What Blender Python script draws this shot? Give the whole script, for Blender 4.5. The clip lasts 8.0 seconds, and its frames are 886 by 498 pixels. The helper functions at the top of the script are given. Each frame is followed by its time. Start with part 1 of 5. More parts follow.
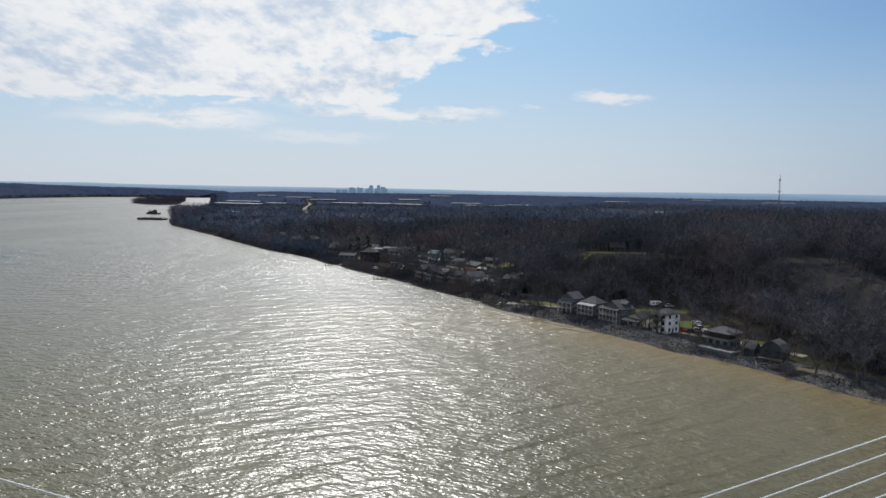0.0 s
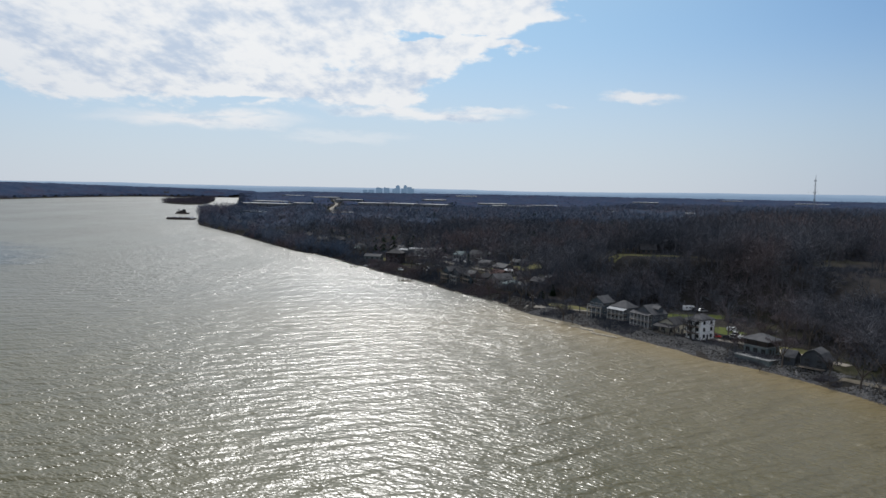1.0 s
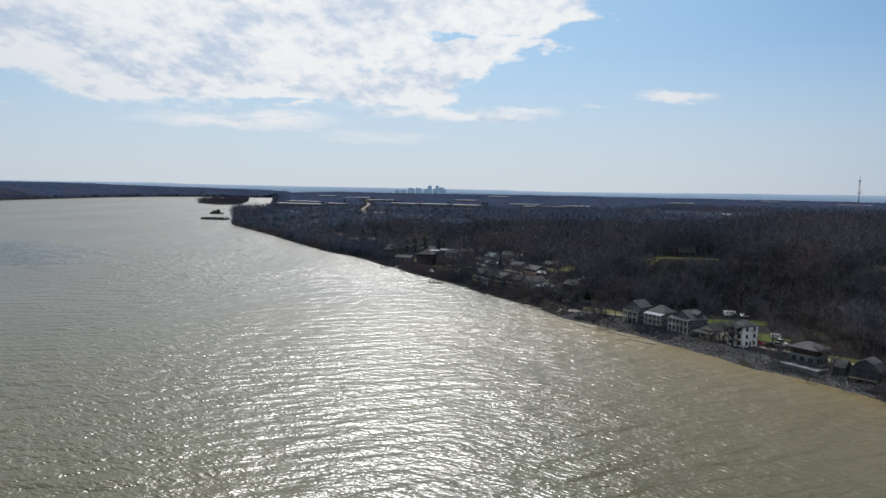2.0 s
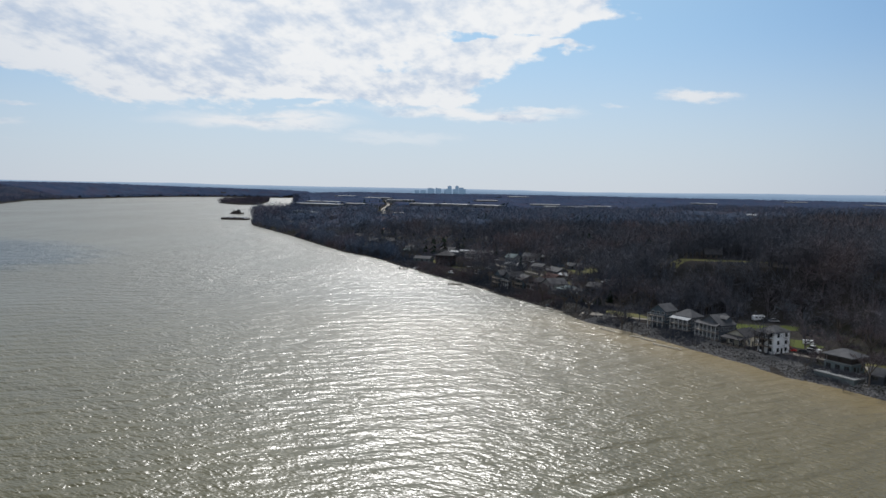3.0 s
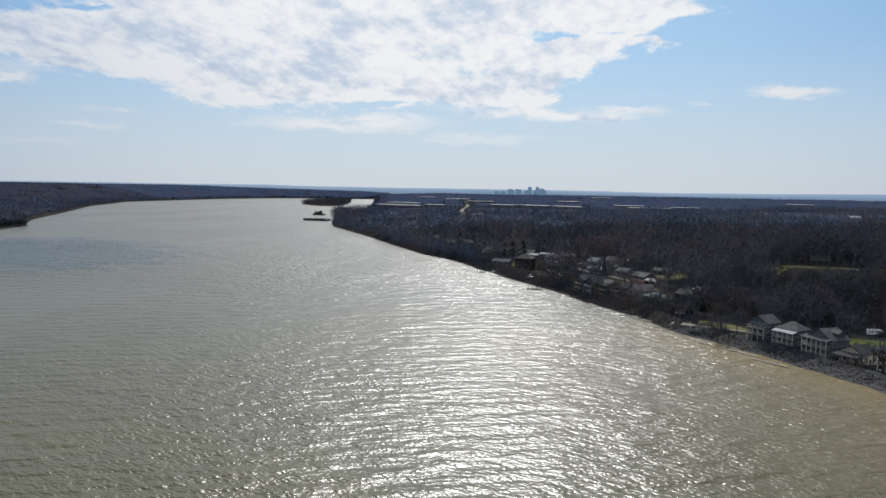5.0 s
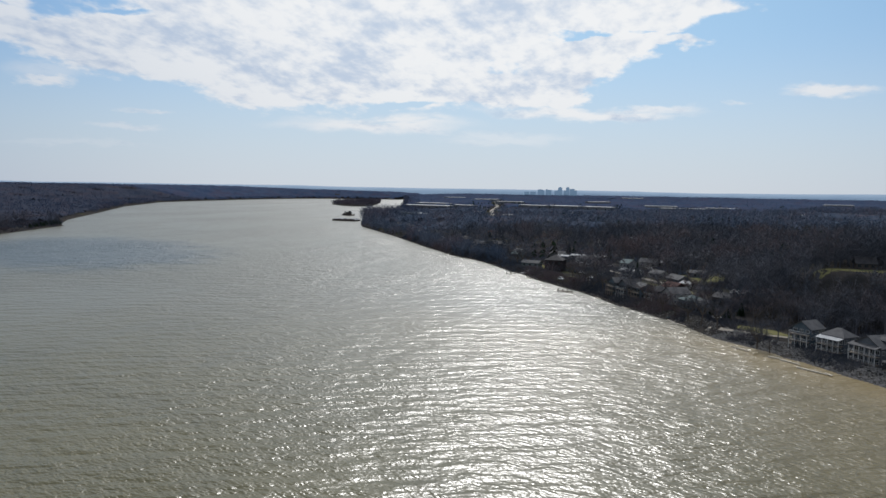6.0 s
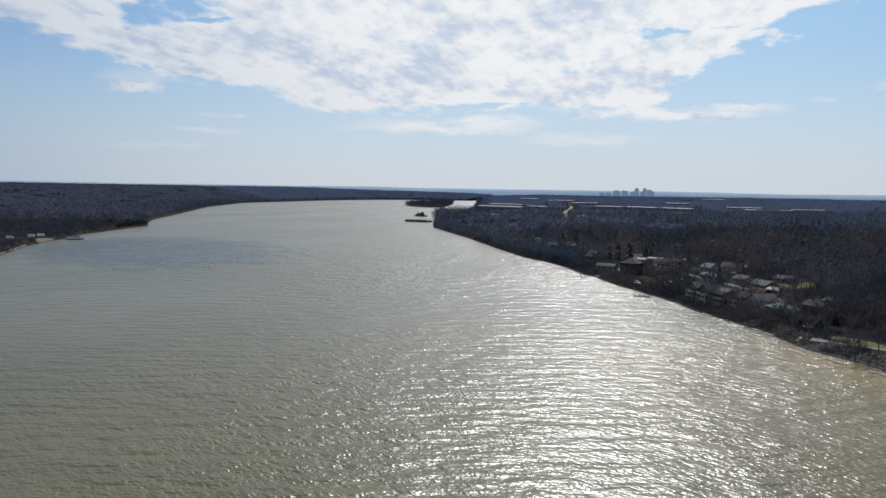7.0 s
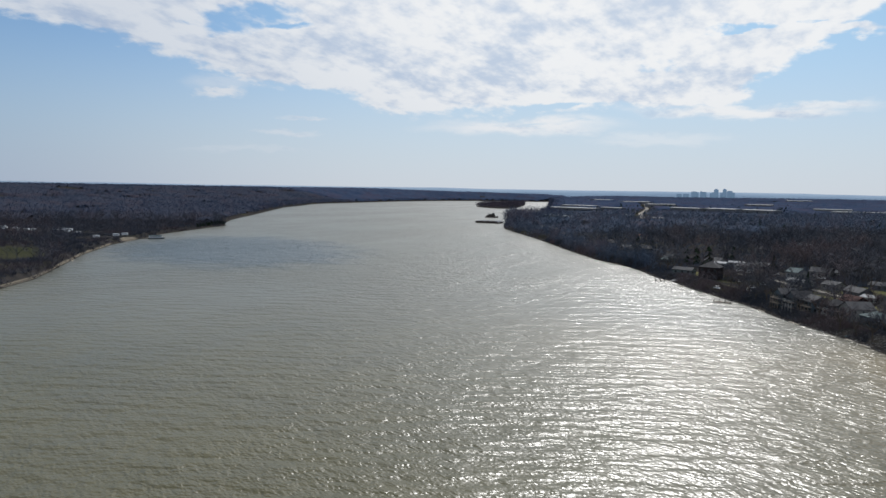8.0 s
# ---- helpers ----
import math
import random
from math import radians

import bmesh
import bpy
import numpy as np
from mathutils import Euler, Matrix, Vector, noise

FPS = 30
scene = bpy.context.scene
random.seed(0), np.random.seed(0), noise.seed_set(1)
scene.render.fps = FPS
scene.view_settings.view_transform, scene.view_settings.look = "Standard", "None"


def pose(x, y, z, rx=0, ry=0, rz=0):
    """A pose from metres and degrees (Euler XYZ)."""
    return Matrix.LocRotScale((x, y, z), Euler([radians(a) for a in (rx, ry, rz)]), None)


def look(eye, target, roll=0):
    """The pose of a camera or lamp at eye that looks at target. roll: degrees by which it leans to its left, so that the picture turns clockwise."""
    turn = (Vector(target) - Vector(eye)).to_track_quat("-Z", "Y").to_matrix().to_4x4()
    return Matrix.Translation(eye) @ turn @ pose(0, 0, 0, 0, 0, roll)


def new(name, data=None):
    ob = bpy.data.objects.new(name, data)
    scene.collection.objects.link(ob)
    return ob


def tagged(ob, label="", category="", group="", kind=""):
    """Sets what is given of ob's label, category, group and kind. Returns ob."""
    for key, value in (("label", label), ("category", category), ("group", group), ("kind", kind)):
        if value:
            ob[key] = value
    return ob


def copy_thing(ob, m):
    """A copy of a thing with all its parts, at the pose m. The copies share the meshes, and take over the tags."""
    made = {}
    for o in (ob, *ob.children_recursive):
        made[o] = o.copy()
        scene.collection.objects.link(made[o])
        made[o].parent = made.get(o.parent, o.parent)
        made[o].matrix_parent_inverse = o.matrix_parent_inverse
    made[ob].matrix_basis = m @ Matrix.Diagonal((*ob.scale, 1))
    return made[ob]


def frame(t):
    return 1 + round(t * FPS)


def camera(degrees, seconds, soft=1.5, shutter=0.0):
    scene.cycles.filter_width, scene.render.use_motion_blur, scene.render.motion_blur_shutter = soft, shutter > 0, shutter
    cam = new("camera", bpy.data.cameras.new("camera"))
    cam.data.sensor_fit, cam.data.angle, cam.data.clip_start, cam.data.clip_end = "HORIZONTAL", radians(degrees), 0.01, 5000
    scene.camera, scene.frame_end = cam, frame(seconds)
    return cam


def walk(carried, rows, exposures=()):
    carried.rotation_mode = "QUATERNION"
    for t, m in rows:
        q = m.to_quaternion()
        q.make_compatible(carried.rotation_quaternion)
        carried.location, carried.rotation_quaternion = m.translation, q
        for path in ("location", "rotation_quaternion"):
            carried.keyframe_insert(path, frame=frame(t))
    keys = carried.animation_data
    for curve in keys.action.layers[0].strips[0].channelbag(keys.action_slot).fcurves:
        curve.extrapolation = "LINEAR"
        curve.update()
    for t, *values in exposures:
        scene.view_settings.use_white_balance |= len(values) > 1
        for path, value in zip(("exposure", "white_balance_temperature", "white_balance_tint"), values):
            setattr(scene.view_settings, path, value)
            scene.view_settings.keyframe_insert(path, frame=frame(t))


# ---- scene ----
cam = camera(63.45, 8.0)
# seconds, eye, heading to the left of +y, tilt, lean (degrees)
PATH = [
    (0, (-0.01, 0.57, 61.68), -0.001, -4.653, 1.015),
    (0.1, (0.01, 1.29, 61.71), 0.022, -4.655, 1.026),
    (0.2, (0.02, 2.02, 61.74), 0.053, -4.658, 1.037),
    (0.3, (0.03, 2.74, 61.77), 0.095, -4.661, 1.048),
    (0.4, (0.04, 3.47, 61.80), 0.153, -4.664, 1.057),
    (0.5, (0.05, 4.20, 61.82), 0.269, -4.666, 1.066),
    (0.6, (0.05, 4.92, 61.85), 0.611, -4.669, 1.075),
    (0.7, (0.05, 5.66, 61.87), 1.014, -4.671, 1.083),
    (0.8, (0.05, 6.39, 61.89), 1.379, -4.674, 1.090),
    (0.9, (0.05, 7.12, 61.91), 1.746, -4.676, 1.097),
    (1, (0.05, 7.85, 61.94), 2.115, -4.679, 1.103),
    (1.25, (0.03, 9.69, 61.98), 2.983, -4.685, 1.116),
    (1.5, (-0.01, 11.54, 62.03), 3.656, -4.691, 1.125),
    (1.7, (-0.04, 13.02, 62.05), 4.084, -4.695, 1.131),
    (2.8, (-0.40, 21.27, 62.15), 5.971, -4.716, 1.131),
    (3, (-0.49, 22.78, 62.15), 6.241, -4.720, 1.126),
    (3.5, (-0.76, 26.59, 62.14), 7.003, -4.727, 1.110),
    (4, (-1.08, 30.42, 62.11), 7.937, -4.734, 1.088),
    (4.25, (-1.26, 32.35, 62.09), 8.471, -4.737, 1.075),
    (4.4, (-1.37, 33.51, 62.07), 8.911, -4.739, 1.067),
    (4.5, (-1.45, 34.29, 62.06), 9.476, -4.740, 1.062),
    (4.6, (-1.53, 35.07, 62.04), 10.432, -4.741, 1.056),
    (4.7, (-1.62, 35.84, 62.03), 11.351, -4.742, 1.050),
    (5.8, (-2.68, 44.48, 61.80), 13.861, -4.750, 0.986),
    (5.9, (-2.79, 45.27, 61.77), 14.400, -4.751, 0.981),
    (6, (-2.90, 46.07, 61.75), 14.985, -4.751, 0.975),
    (6.5, (-3.48, 50.05, 61.59), 17.840, -4.753, 0.949),
    (7, (-4.13, 54.06, 61.42), 20.808, -4.754, 0.928),
    (7.5, (-4.82, 58.11, 61.22), 23.741, -4.753, 0.912),
    (8, (-5.57, 62.18, 61.00), 26.533, -4.752, 0.903),
]


def aim(eye, yaw, tilt, lean):
    yaw, tilt = radians(yaw), radians(tilt)
    ahead = Vector((-math.sin(yaw) * math.cos(tilt), math.cos(yaw) * math.cos(tilt), math.sin(tilt)))
    return look(eye, Vector(eye) + ahead * 100, lean)


walk(cam, [(t, aim(eye, yaw, tilt, lean)) for t, eye, yaw, tilt, lean in PATH])

# ---------------------------------------------------------------- light
SUN_AZ, SUN_EL = -9.8, 40.0          # degrees from +y towards +x, and above the horizon
scene.view_settings.exposure = 0.0

sun_data = bpy.data.lights.new("sun", "SUN")
sun_data.energy, sun_data.angle, sun_data.color = 3.2, radians(0.53), (1.0, 0.985, 0.965)
sun = new("sun", sun_data)
to_sun = Vector((math.sin(radians(SUN_AZ)) * math.cos(radians(SUN_EL)),
                 math.cos(radians(SUN_AZ)) * math.cos(radians(SUN_EL)), math.sin(radians(SUN_EL))))
sun.matrix_world = look(to_sun * 900, (0, 0, 0))


class Nodes:
    """Small builder of node trees."""

    def __init__(self, tree):
        self.tree, self.nodes, self.links = tree, tree.nodes, tree.links

    def put(self, socket, value):
        if isinstance(value, bpy.types.NodeSocket):
            self.links.new(value, socket)
        elif isinstance(value, (tuple, list)) and len(value) == 3 and socket.type == "RGBA":
            socket.default_value = (*value, 1)
        else:
            socket.default_value = value

    def add(self, kind, inputs=None, out=0, **settings):
        n = self.nodes.new(kind)
        for k, v in settings.items():
            setattr(n, k, v)
        for k, v in (inputs or {}).items():
            self.put(n.inputs[k], v)
        return n.outputs[out] if len(n.outputs) else n

    def m(self, op, a, b=0.0, c=0.0, clamp=False):
        n = self.nodes.new("ShaderNodeMath")
        n.operation, n.use_clamp = op, clamp
        self.put(n.inputs[0], a), self.put(n.inputs[1], b), self.put(n.inputs[2], c)
        return n.outputs[0]

    def ramp(self, value, lo, hi, a=0.0, b=1.0):
        n = self.nodes.new("ShaderNodeMapRange")
        n.interpolation_type = "SMOOTHSTEP"
        for k, v in zip(("Value", "From Min", "From Max", "To Min", "To Max"), (value, lo, hi, a, b)):
            self.put(n.inputs[k], v)
        return n.outputs[0]

    def mix(self, fac, a, b, blend="MIX"):
        n = self.nodes.new("ShaderNodeMix")
        n.data_type, n.blend_type = "RGBA", blend
        self.put(n.inputs[0], fac), self.put(n.inputs[6], a), self.put(n.inputs[7], b)
        return n.outputs[2]

    def noise(self, vector, scale, detail=3.0, rough=0.55, out=0):
        return self.add("ShaderNodeTexNoise", {"Vector": vector, "Scale": scale, "Detail": detail, "Roughness": rough}, out)

    def turned(self, vector, x, y, turn):
        """Stretched along a line that lies at this turn in the plan."""
        return self.add("ShaderNodeMapping", {"Vector": vector, "Scale": (1 / x, 1 / y, 1), "Rotation": (0, 0, radians(turn))}, vector_type="TEXTURE")

    def scaled(self, vector, x, y, z, turn=0.0):
        return self.add("ShaderNodeMapping", {"Vector": vector, "Scale": (x, y, z), "Rotation": (0, 0, radians(turn))})


world = bpy.data.worlds.new("sky")
scene.world = world
world.use_nodes = True
world.node_tree.nodes.clear()
W = Nodes(world.node_tree)
sky = W.add("ShaderNodeTexSky", sky_type="NISHITA", sun_disc=False, sun_elevation=radians(SUN_EL),
            sun_rotation=radians(SUN_AZ % 360), altitude=120.0, air_density=1.0, dust_density=0.3, ozone_density=1.0)
ray_dir = W.add("ShaderNodeTexCoord", out=0)
dx, dy, dz = (W.add("ShaderNodeSeparateXYZ", {"Vector": ray_dir}, k) for k in range(3))
# plan of the cloud sheet: the sky seen from below, laid out flat
up = W.m("ADD", W.m("MAXIMUM", dz, 0.0), 0.22)
plan = W.add("ShaderNodeCombineXYZ", {"X": W.m("DIVIDE", dx, up), "Y": W.m("DIVIDE", dy, up), "Z": 0.0})
HEAD = radians(13.3)
side = W.m("ADD", W.m("MULTIPLY", dx, math.cos(HEAD)), W.m("MULTIPLY", dy, math.sin(HEAD)))
ahead = W.m("SUBTRACT", W.m("MULTIPLY", dy, math.cos(HEAD)), W.m("MULTIPLY", dx, math.sin(HEAD)))
ahead = W.m("MAXIMUM", ahead, 0.05)
u0, v0 = W.m("DIVIDE", side, ahead), W.m("DIVIDE", W.m("MAXIMUM", dz, 0.0), ahead)
uv = W.add("ShaderNodeCombineXYZ", {"X": u0, "Y": v0, "Z": 0.0})
warp = W.noise(W.scaled(uv, 5, 14, 1), 1.6, 5, 0.6, 1)
wx, wy = (W.add("ShaderNodeSeparateXYZ", {"Vector": warp}, k) for k in range(2))
u = W.m("ADD", u0, W.m("MULTIPLY", W.m("SUBTRACT", wx, 0.5), 0.115))
v = W.m("ADD", v0, W.m("MULTIPLY", W.m("SUBTRACT", wy, 0.5), 0.052))


def above(k, slope):
    return W.m("SUBTRACT", v, W.m("ADD", k, W.m("MULTIPLY", u, slope)))


def oval(cu, cv, ru, rv):
    a = W.m("DIVIDE", W.m("SUBTRACT", u, cu), ru)
    b = W.m("DIVIDE", W.m("SUBTRACT", v, cv), rv)
    return W.m("SUBTRACT", 1.0, W.m("SQRT", W.m("ADD", W.m("MULTIPLY", a, a), W.m("MULTIPLY", b, b))))


bank = W.m("MINIMUM", W.m("MINIMUM", above(0.024, -0.250), above(0.008, 0.70)), W.m("SUBTRACT", v, 0.103))
bank = W.ramp(bank, -0.008, 0.035)
for cu, cv, ru, rv in ((0.270, 0.210, 0.105, 0.012), (0.315, 0.252, 0.09, 0.020), (-0.59, 0.150, 0.09, 0.020)):
    bank = W.m("MAXIMUM", bank, W.ramp(oval(cu, cv, ru, rv), 0.0, 0.9, 0.0, 0.8 if cu > 0 else 0.5))
for cu, cv, ru, rv, k in ((-0.555, 0.250, 0.140, 0.042, 0.72), (0.15, 0.213, 0.075, 0.009, 0.75), (0.049, 0.161, 0.045, 0.018, 0.45), (0.23, 0.221, 0.05, 0.006, 0.7),
                          (-0.47, 0.235, 0.06, 0.012, 0.6), (-0.08, 0.118, 0.07, 0.010, 0.55)):
    bank = W.m("SUBTRACT", bank, W.m("MULTIPLY", W.ramp(oval(cu, cv, ru, rv), 0.0, 0.7), k))
thin = 0.0
for cu, cv, ru, rv, k in ((-0.13, 0.089, 0.17, 0.017, 0.95), (0.16, 0.109, 0.19, 0.012, 1.0), (0.24, 0.113, 0.10, 0.008, 0.8), (0.50, 0.142, 0.075, 0.010, 1.0),
                          (-0.45, 0.104, 0.05, 0.006, 0.9), (-0.48, 0.081, 0.07, 0.007, 0.55), (-0.58, 0.163, 0.10, 0.02, 0.45),
                          (0.365, 0.123, 0.02, 0.006, 0.5), (-0.55, 0.058, 0.16, 0.006, 0.3), (0.05, 0.072, 0.12, 0.012, 0.4)):
    thin = W.m("MAXIMUM", thin, W.m("MULTIPLY", W.ramp(oval(cu, cv, ru, rv), 0.0, 0.75), k))
puffs = W.noise(W.scaled(plan, 1, 0.75, 1, 20), 4.2, 5, 0.58)
fine = W.noise(W.scaled(plan, 1, 0.62, 1, 20), 17.0, 3, 0.55)
tex = W.m("ADD", W.m("MULTIPLY", puffs, 0.62), W.m("MULTIPLY", fine, 0.38))
dens = W.ramp(W.m("ADD", W.m("MULTIPLY", bank, 0.62), W.m("MULTIPLY", W.m("SUBTRACT", tex, 0.5), 1.55)), 0.08, 0.42)
wisps = W.m("MULTIPLY", thin, W.ramp(W.noise(W.scaled(uv, 6, 40, 1), 2.0, 5, 0.6), 0.22, 0.5))
cover = W.m("MAXIMUM", W.m("MULTIPLY", dens, W.ramp(bank, 0.0, 0.16)), wisps, clamp=True)
cover = W.m("MULTIPLY", cover, W.ramp(dz, 0.0, 0.06))
shade = W.ramp(W.m("SUBTRACT", tex, W.m("MULTIPLY", bank, 0.06)), 0.30, 0.52)
cloud_col = W.mix(shade, (0.61, 0.70, 0.84), (1.0, 1.0, 1.0))
haze = W.ramp(dz, 0.0, 0.24, 1.0, 0.0)
SKY, CLOUD = (0.058, 0.072, 0.086), 0.91
clear = W.mix(1.0, sky, SKY, "MULTIPLY")
toward = W.m("ADD", W.m("MULTIPLY", dx, math.sin(radians(SUN_AZ))), W.m("MULTIPLY", dy, math.cos(radians(SUN_AZ))))
haze_col = W.mix(W.ramp(toward, 0.60, 1.0), (0.34, 0.42, 0.57), (0.58, 0.635, 0.735))
# bright air round the sun
near_sun = W.add("ShaderNodeVectorMath", {0: ray_dir, 1: tuple(to_sun)}, 1, operation="DOT_PRODUCT")
clear = W.mix(W.m("MULTIPLY", W.ramp(near_sun, 0.66, 1.0), 0.58), clear, (0.52, 0.77, 0.92))
clear = W.mix(W.m("MULTIPLY", haze, 0.85), clear, haze_col)
clouds = W.mix(1.0, cloud_col, W.mix(W.ramp(near_sun, 0.68, 0.90), (0.66, 0.70, 0.76), (CLOUD, CLOUD, CLOUD)), "MULTIPLY")
W.add("ShaderNodeOutputWorld", {"Surface": W.add("ShaderNodeBackground", {"Color": W.mix(W.m("MULTIPLY", cover, 0.93), clear, clouds), "Strength": 1.0})})

# ---------------------------------------------------------------- materials


def material(name):
    mat = bpy.data.materials.new(name)
    mat.use_nodes = True
    n = Nodes(mat.node_tree)
    shader = mat.node_tree.nodes["Principled BSDF"]
    return mat, n, shader


def weathered(name, a, b, rough=0.85, scale=0.6, fine=6.0, bump=0.0, metal=0.0, c=None, per_thing=0.0, spec=0.12):
    """A surface of two colours mottled at two scales; per_thing: how far one thing differs from the next."""
    mat, n, s = material(name)
    where = n.add("ShaderNodeNewGeometry")
    big, small = n.noise(where, scale, 4, 0.6), n.noise(where, fine, 3, 0.6)
    col = n.mix(n.ramp(big, 0.32, 0.68), a, b)
    col = n.mix(n.m("MULTIPLY", n.ramp(small, 0.45, 0.75), 0.5), col, c or tuple(0.6 * v for v in a))
    if per_thing:
        rnd = n.add("ShaderNodeObjectInfo", out=5)
        col = n.mix(1.0, col, n.mix(rnd, (1 - per_thing,) * 3, (1 + per_thing,) * 3), "MULTIPLY")
    n.put(s.inputs["Base Color"], col)
    s.inputs["Roughness"].default_value, s.inputs["Metallic"].default_value = rough, metal
    s.inputs["Specular IOR Level"].default_value = spec
    if bump:
        n.put(s.inputs["Normal"], n.add("ShaderNodeBump", {"Height": small, "Strength": 0.6, "Distance": bump}))
    return mat


def water_material():
    mat, n, s = material("muddy_river")
    where = n.add("ShaderNodeNewGeometry")
    patches = n.noise(n.scaled(where, 1, 0.45, 1, 12), 0.006, 4, 0.55)
    silt = n.noise(where, 0.03, 4, 0.6)
    # silt stirred up along the near bank
    x, y = (n.add("ShaderNodeSeparateXYZ", {"Vector": where}, k) for k in range(2))
    off = n.m("ADD", n.m("MULTIPLY", x, 0.80), n.m("ADD", n.m("MULTIPLY", y, 0.60), -236.0))
    off = n.m("ADD", off, n.m("MULTIPLY", n.m("SUBTRACT", silt, 0.5), 26.0))
    brown = n.m("MULTIPLY", n.m("ADD", n.m("MULTIPLY", n.ramp(off, -170.0, -10.0), 0.55), n.m("MULTIPLY", n.ramp(off, -24.0, 6.0), 0.45)), n.ramp(y, 430.0, 330.0))
    greyer = n.mix(n.ramp(patches, 0.35, 0.65), (0.066, 0.068, 0.049), (0.082, 0.083, 0.064))
    olive = n.mix(n.ramp(patches, 0.35, 0.65), (0.064, 0.059, 0.023), (0.082, 0.074, 0.033))
    # olive close by, greyer further along the river
    col = n.mix(n.ramp(n.m("ADD", y, n.m("MULTIPLY", silt, 80.0)), 170.0, 480.0), olive, greyer)
    col = n.mix(n.m("MULTIPLY", n.ramp(silt, 0.4, 0.7), 0.35), col, (0.056, 0.056, 0.036))
    col = n.mix(brown, col, (0.172, 0.132, 0.064))
    # wind-roughened water off the far bank, its blue sky reflection painted into the colour
    cx, cy = n.m("ADD", x, 500.0), n.m("ADD", y, -600.0)
    along = n.m("ADD", n.m("MULTIPLY", cx, 0.64), n.m("MULTIPLY", cy, 0.77))
    across = n.m("SUBTRACT", n.m("MULTIPLY", cx, 0.77), n.m("MULTIPLY", cy, 0.64))
    far_off = n.m("ADD", n.m("POWER", n.m("DIVIDE", along, 120.0), 2.0), n.m("POWER", n.m("DIVIDE", across, 190.0), 2.0))
    gusty = n.ramp(n.m("ADD", far_off, n.m("MULTIPLY", n.m("SUBTRACT", silt, 0.5), 1.6)), 0.3, 1.3, 1.0, 0.0)
    col = n.mix(n.m("MULTIPLY", gusty, 0.95), col, (0.010, 0.034, 0.050))
    n.put(s.inputs["Base Color"], col)
    s.inputs["Specular IOR Level"].default_value = 0.52
    s.inputs["IOR"].default_value = 1.33
    calm = n.ramp(n.noise(n.scaled(where, 1, 0.5, 1, 8), 0.008, 4, 0.6), 0.36, 0.62)
    n.put(s.inputs["Roughness"], n.m("ADD", 0.31, n.m("MULTIPLY", calm, 0.03)))
    # rolling waves, chop and ripples
    wide = n.noise(n.turned(where, 0.34, 1.0, 24), 0.18, 2, 0.5)
    mid = n.noise(n.turned(where, 0.50, 1.0, -24), 0.42, 2, 0.6)
    small = n.noise(n.turned(where, 0.75, 1.0, -12), 1.15, 1, 0.5)
    gust = n.m("ADD", n.m("MULTIPLY", gusty, 1.5), n.m("ADD", 0.70, n.m("MULTIPLY", calm, 0.60)))
    height = n.m("ADD", n.m("MULTIPLY", wide, 1.35), n.m("ADD", n.m("MULTIPLY", mid, 0.62), n.m("MULTIPLY", small, 0.20)))
    height = n.m("MULTIPLY", height, gust)
    n.put(s.inputs["Normal"], n.add("ShaderNodeBump", {"Height": height, "Strength": 1.0, "Distance": 1.0}))
    return mat


def ground_material():
    mat, n, s = material("river_land")
    where = n.add("ShaderNodeNewGeometry")
    z = n.add("ShaderNodeSeparateXYZ", {"Vector": where}, 2)
    big, mid, small = n.noise(where, 0.012, 4, 0.6), n.noise(where, 0.09, 4, 0.6), n.noise(where, 0.9, 3, 0.6)
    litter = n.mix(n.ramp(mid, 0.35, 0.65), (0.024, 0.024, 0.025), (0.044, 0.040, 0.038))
    grass = n.mix(n.ramp(small, 0.35, 0.65), (0.040, 0.046, 0.020), (0.062, 0.056, 0.032))
    col = n.mix(n.m("MULTIPLY", n.ramp(big, 0.50, 0.66), 0.55), litter, grass)
    mud = n.mix(n.ramp(small, 0.35, 0.65), (0.032, 0.030, 0.028), (0.052, 0.047, 0.043))
    edge = n.ramp(n.m("ADD", z, n.m("MULTIPLY", n.m("SUBTRACT", mid, 0.5), 2.5)), 0.3, 2.4, 1.0, 0.0)
    col = n.mix(edge, col, mud)
    n.put(s.inputs["Base Color"], col)
    s.inputs["Roughness"].default_value, s.inputs["Specular IOR Level"].default_value = 1.0, 0.0
    n.put(s.inputs["Normal"], n.add("ShaderNodeBump", {"Height": small, "Strength": 0.7, "Distance": 0.4}))
    return mat


def wood_material(name, a, b, c):
    """Bark and twigs; stands and single crowns of a joined wood take their own tones."""
    mat, n, s = material(name)
    rnd = n.add("ShaderNodeNewGeometry", out=8)
    where = n.add("ShaderNodeNewGeometry")
    stand, crown = n.noise(where, 0.011, 3, 0.6), n.noise(where, 0.085, 2, 0.5)
    tone = n.m("ADD", n.m("MULTIPLY", rnd, 0.08), n.m("ADD", n.m("MULTIPLY", stand, 0.55), n.m("MULTIPLY", crown, 0.45)))
    col = n.mix(n.ramp(tone, 0.40, 0.70), a, b)
    col = n.mix(n.ramp(n.noise(where, 0.018, 2, 0.5), 0.48, 0.66), col, c)
    n.put(s.inputs["Base Color"], col)
    s.inputs["Roughness"].default_value, s.inputs["Specular IOR Level"].default_value = 1.0, 0.0
    return mat


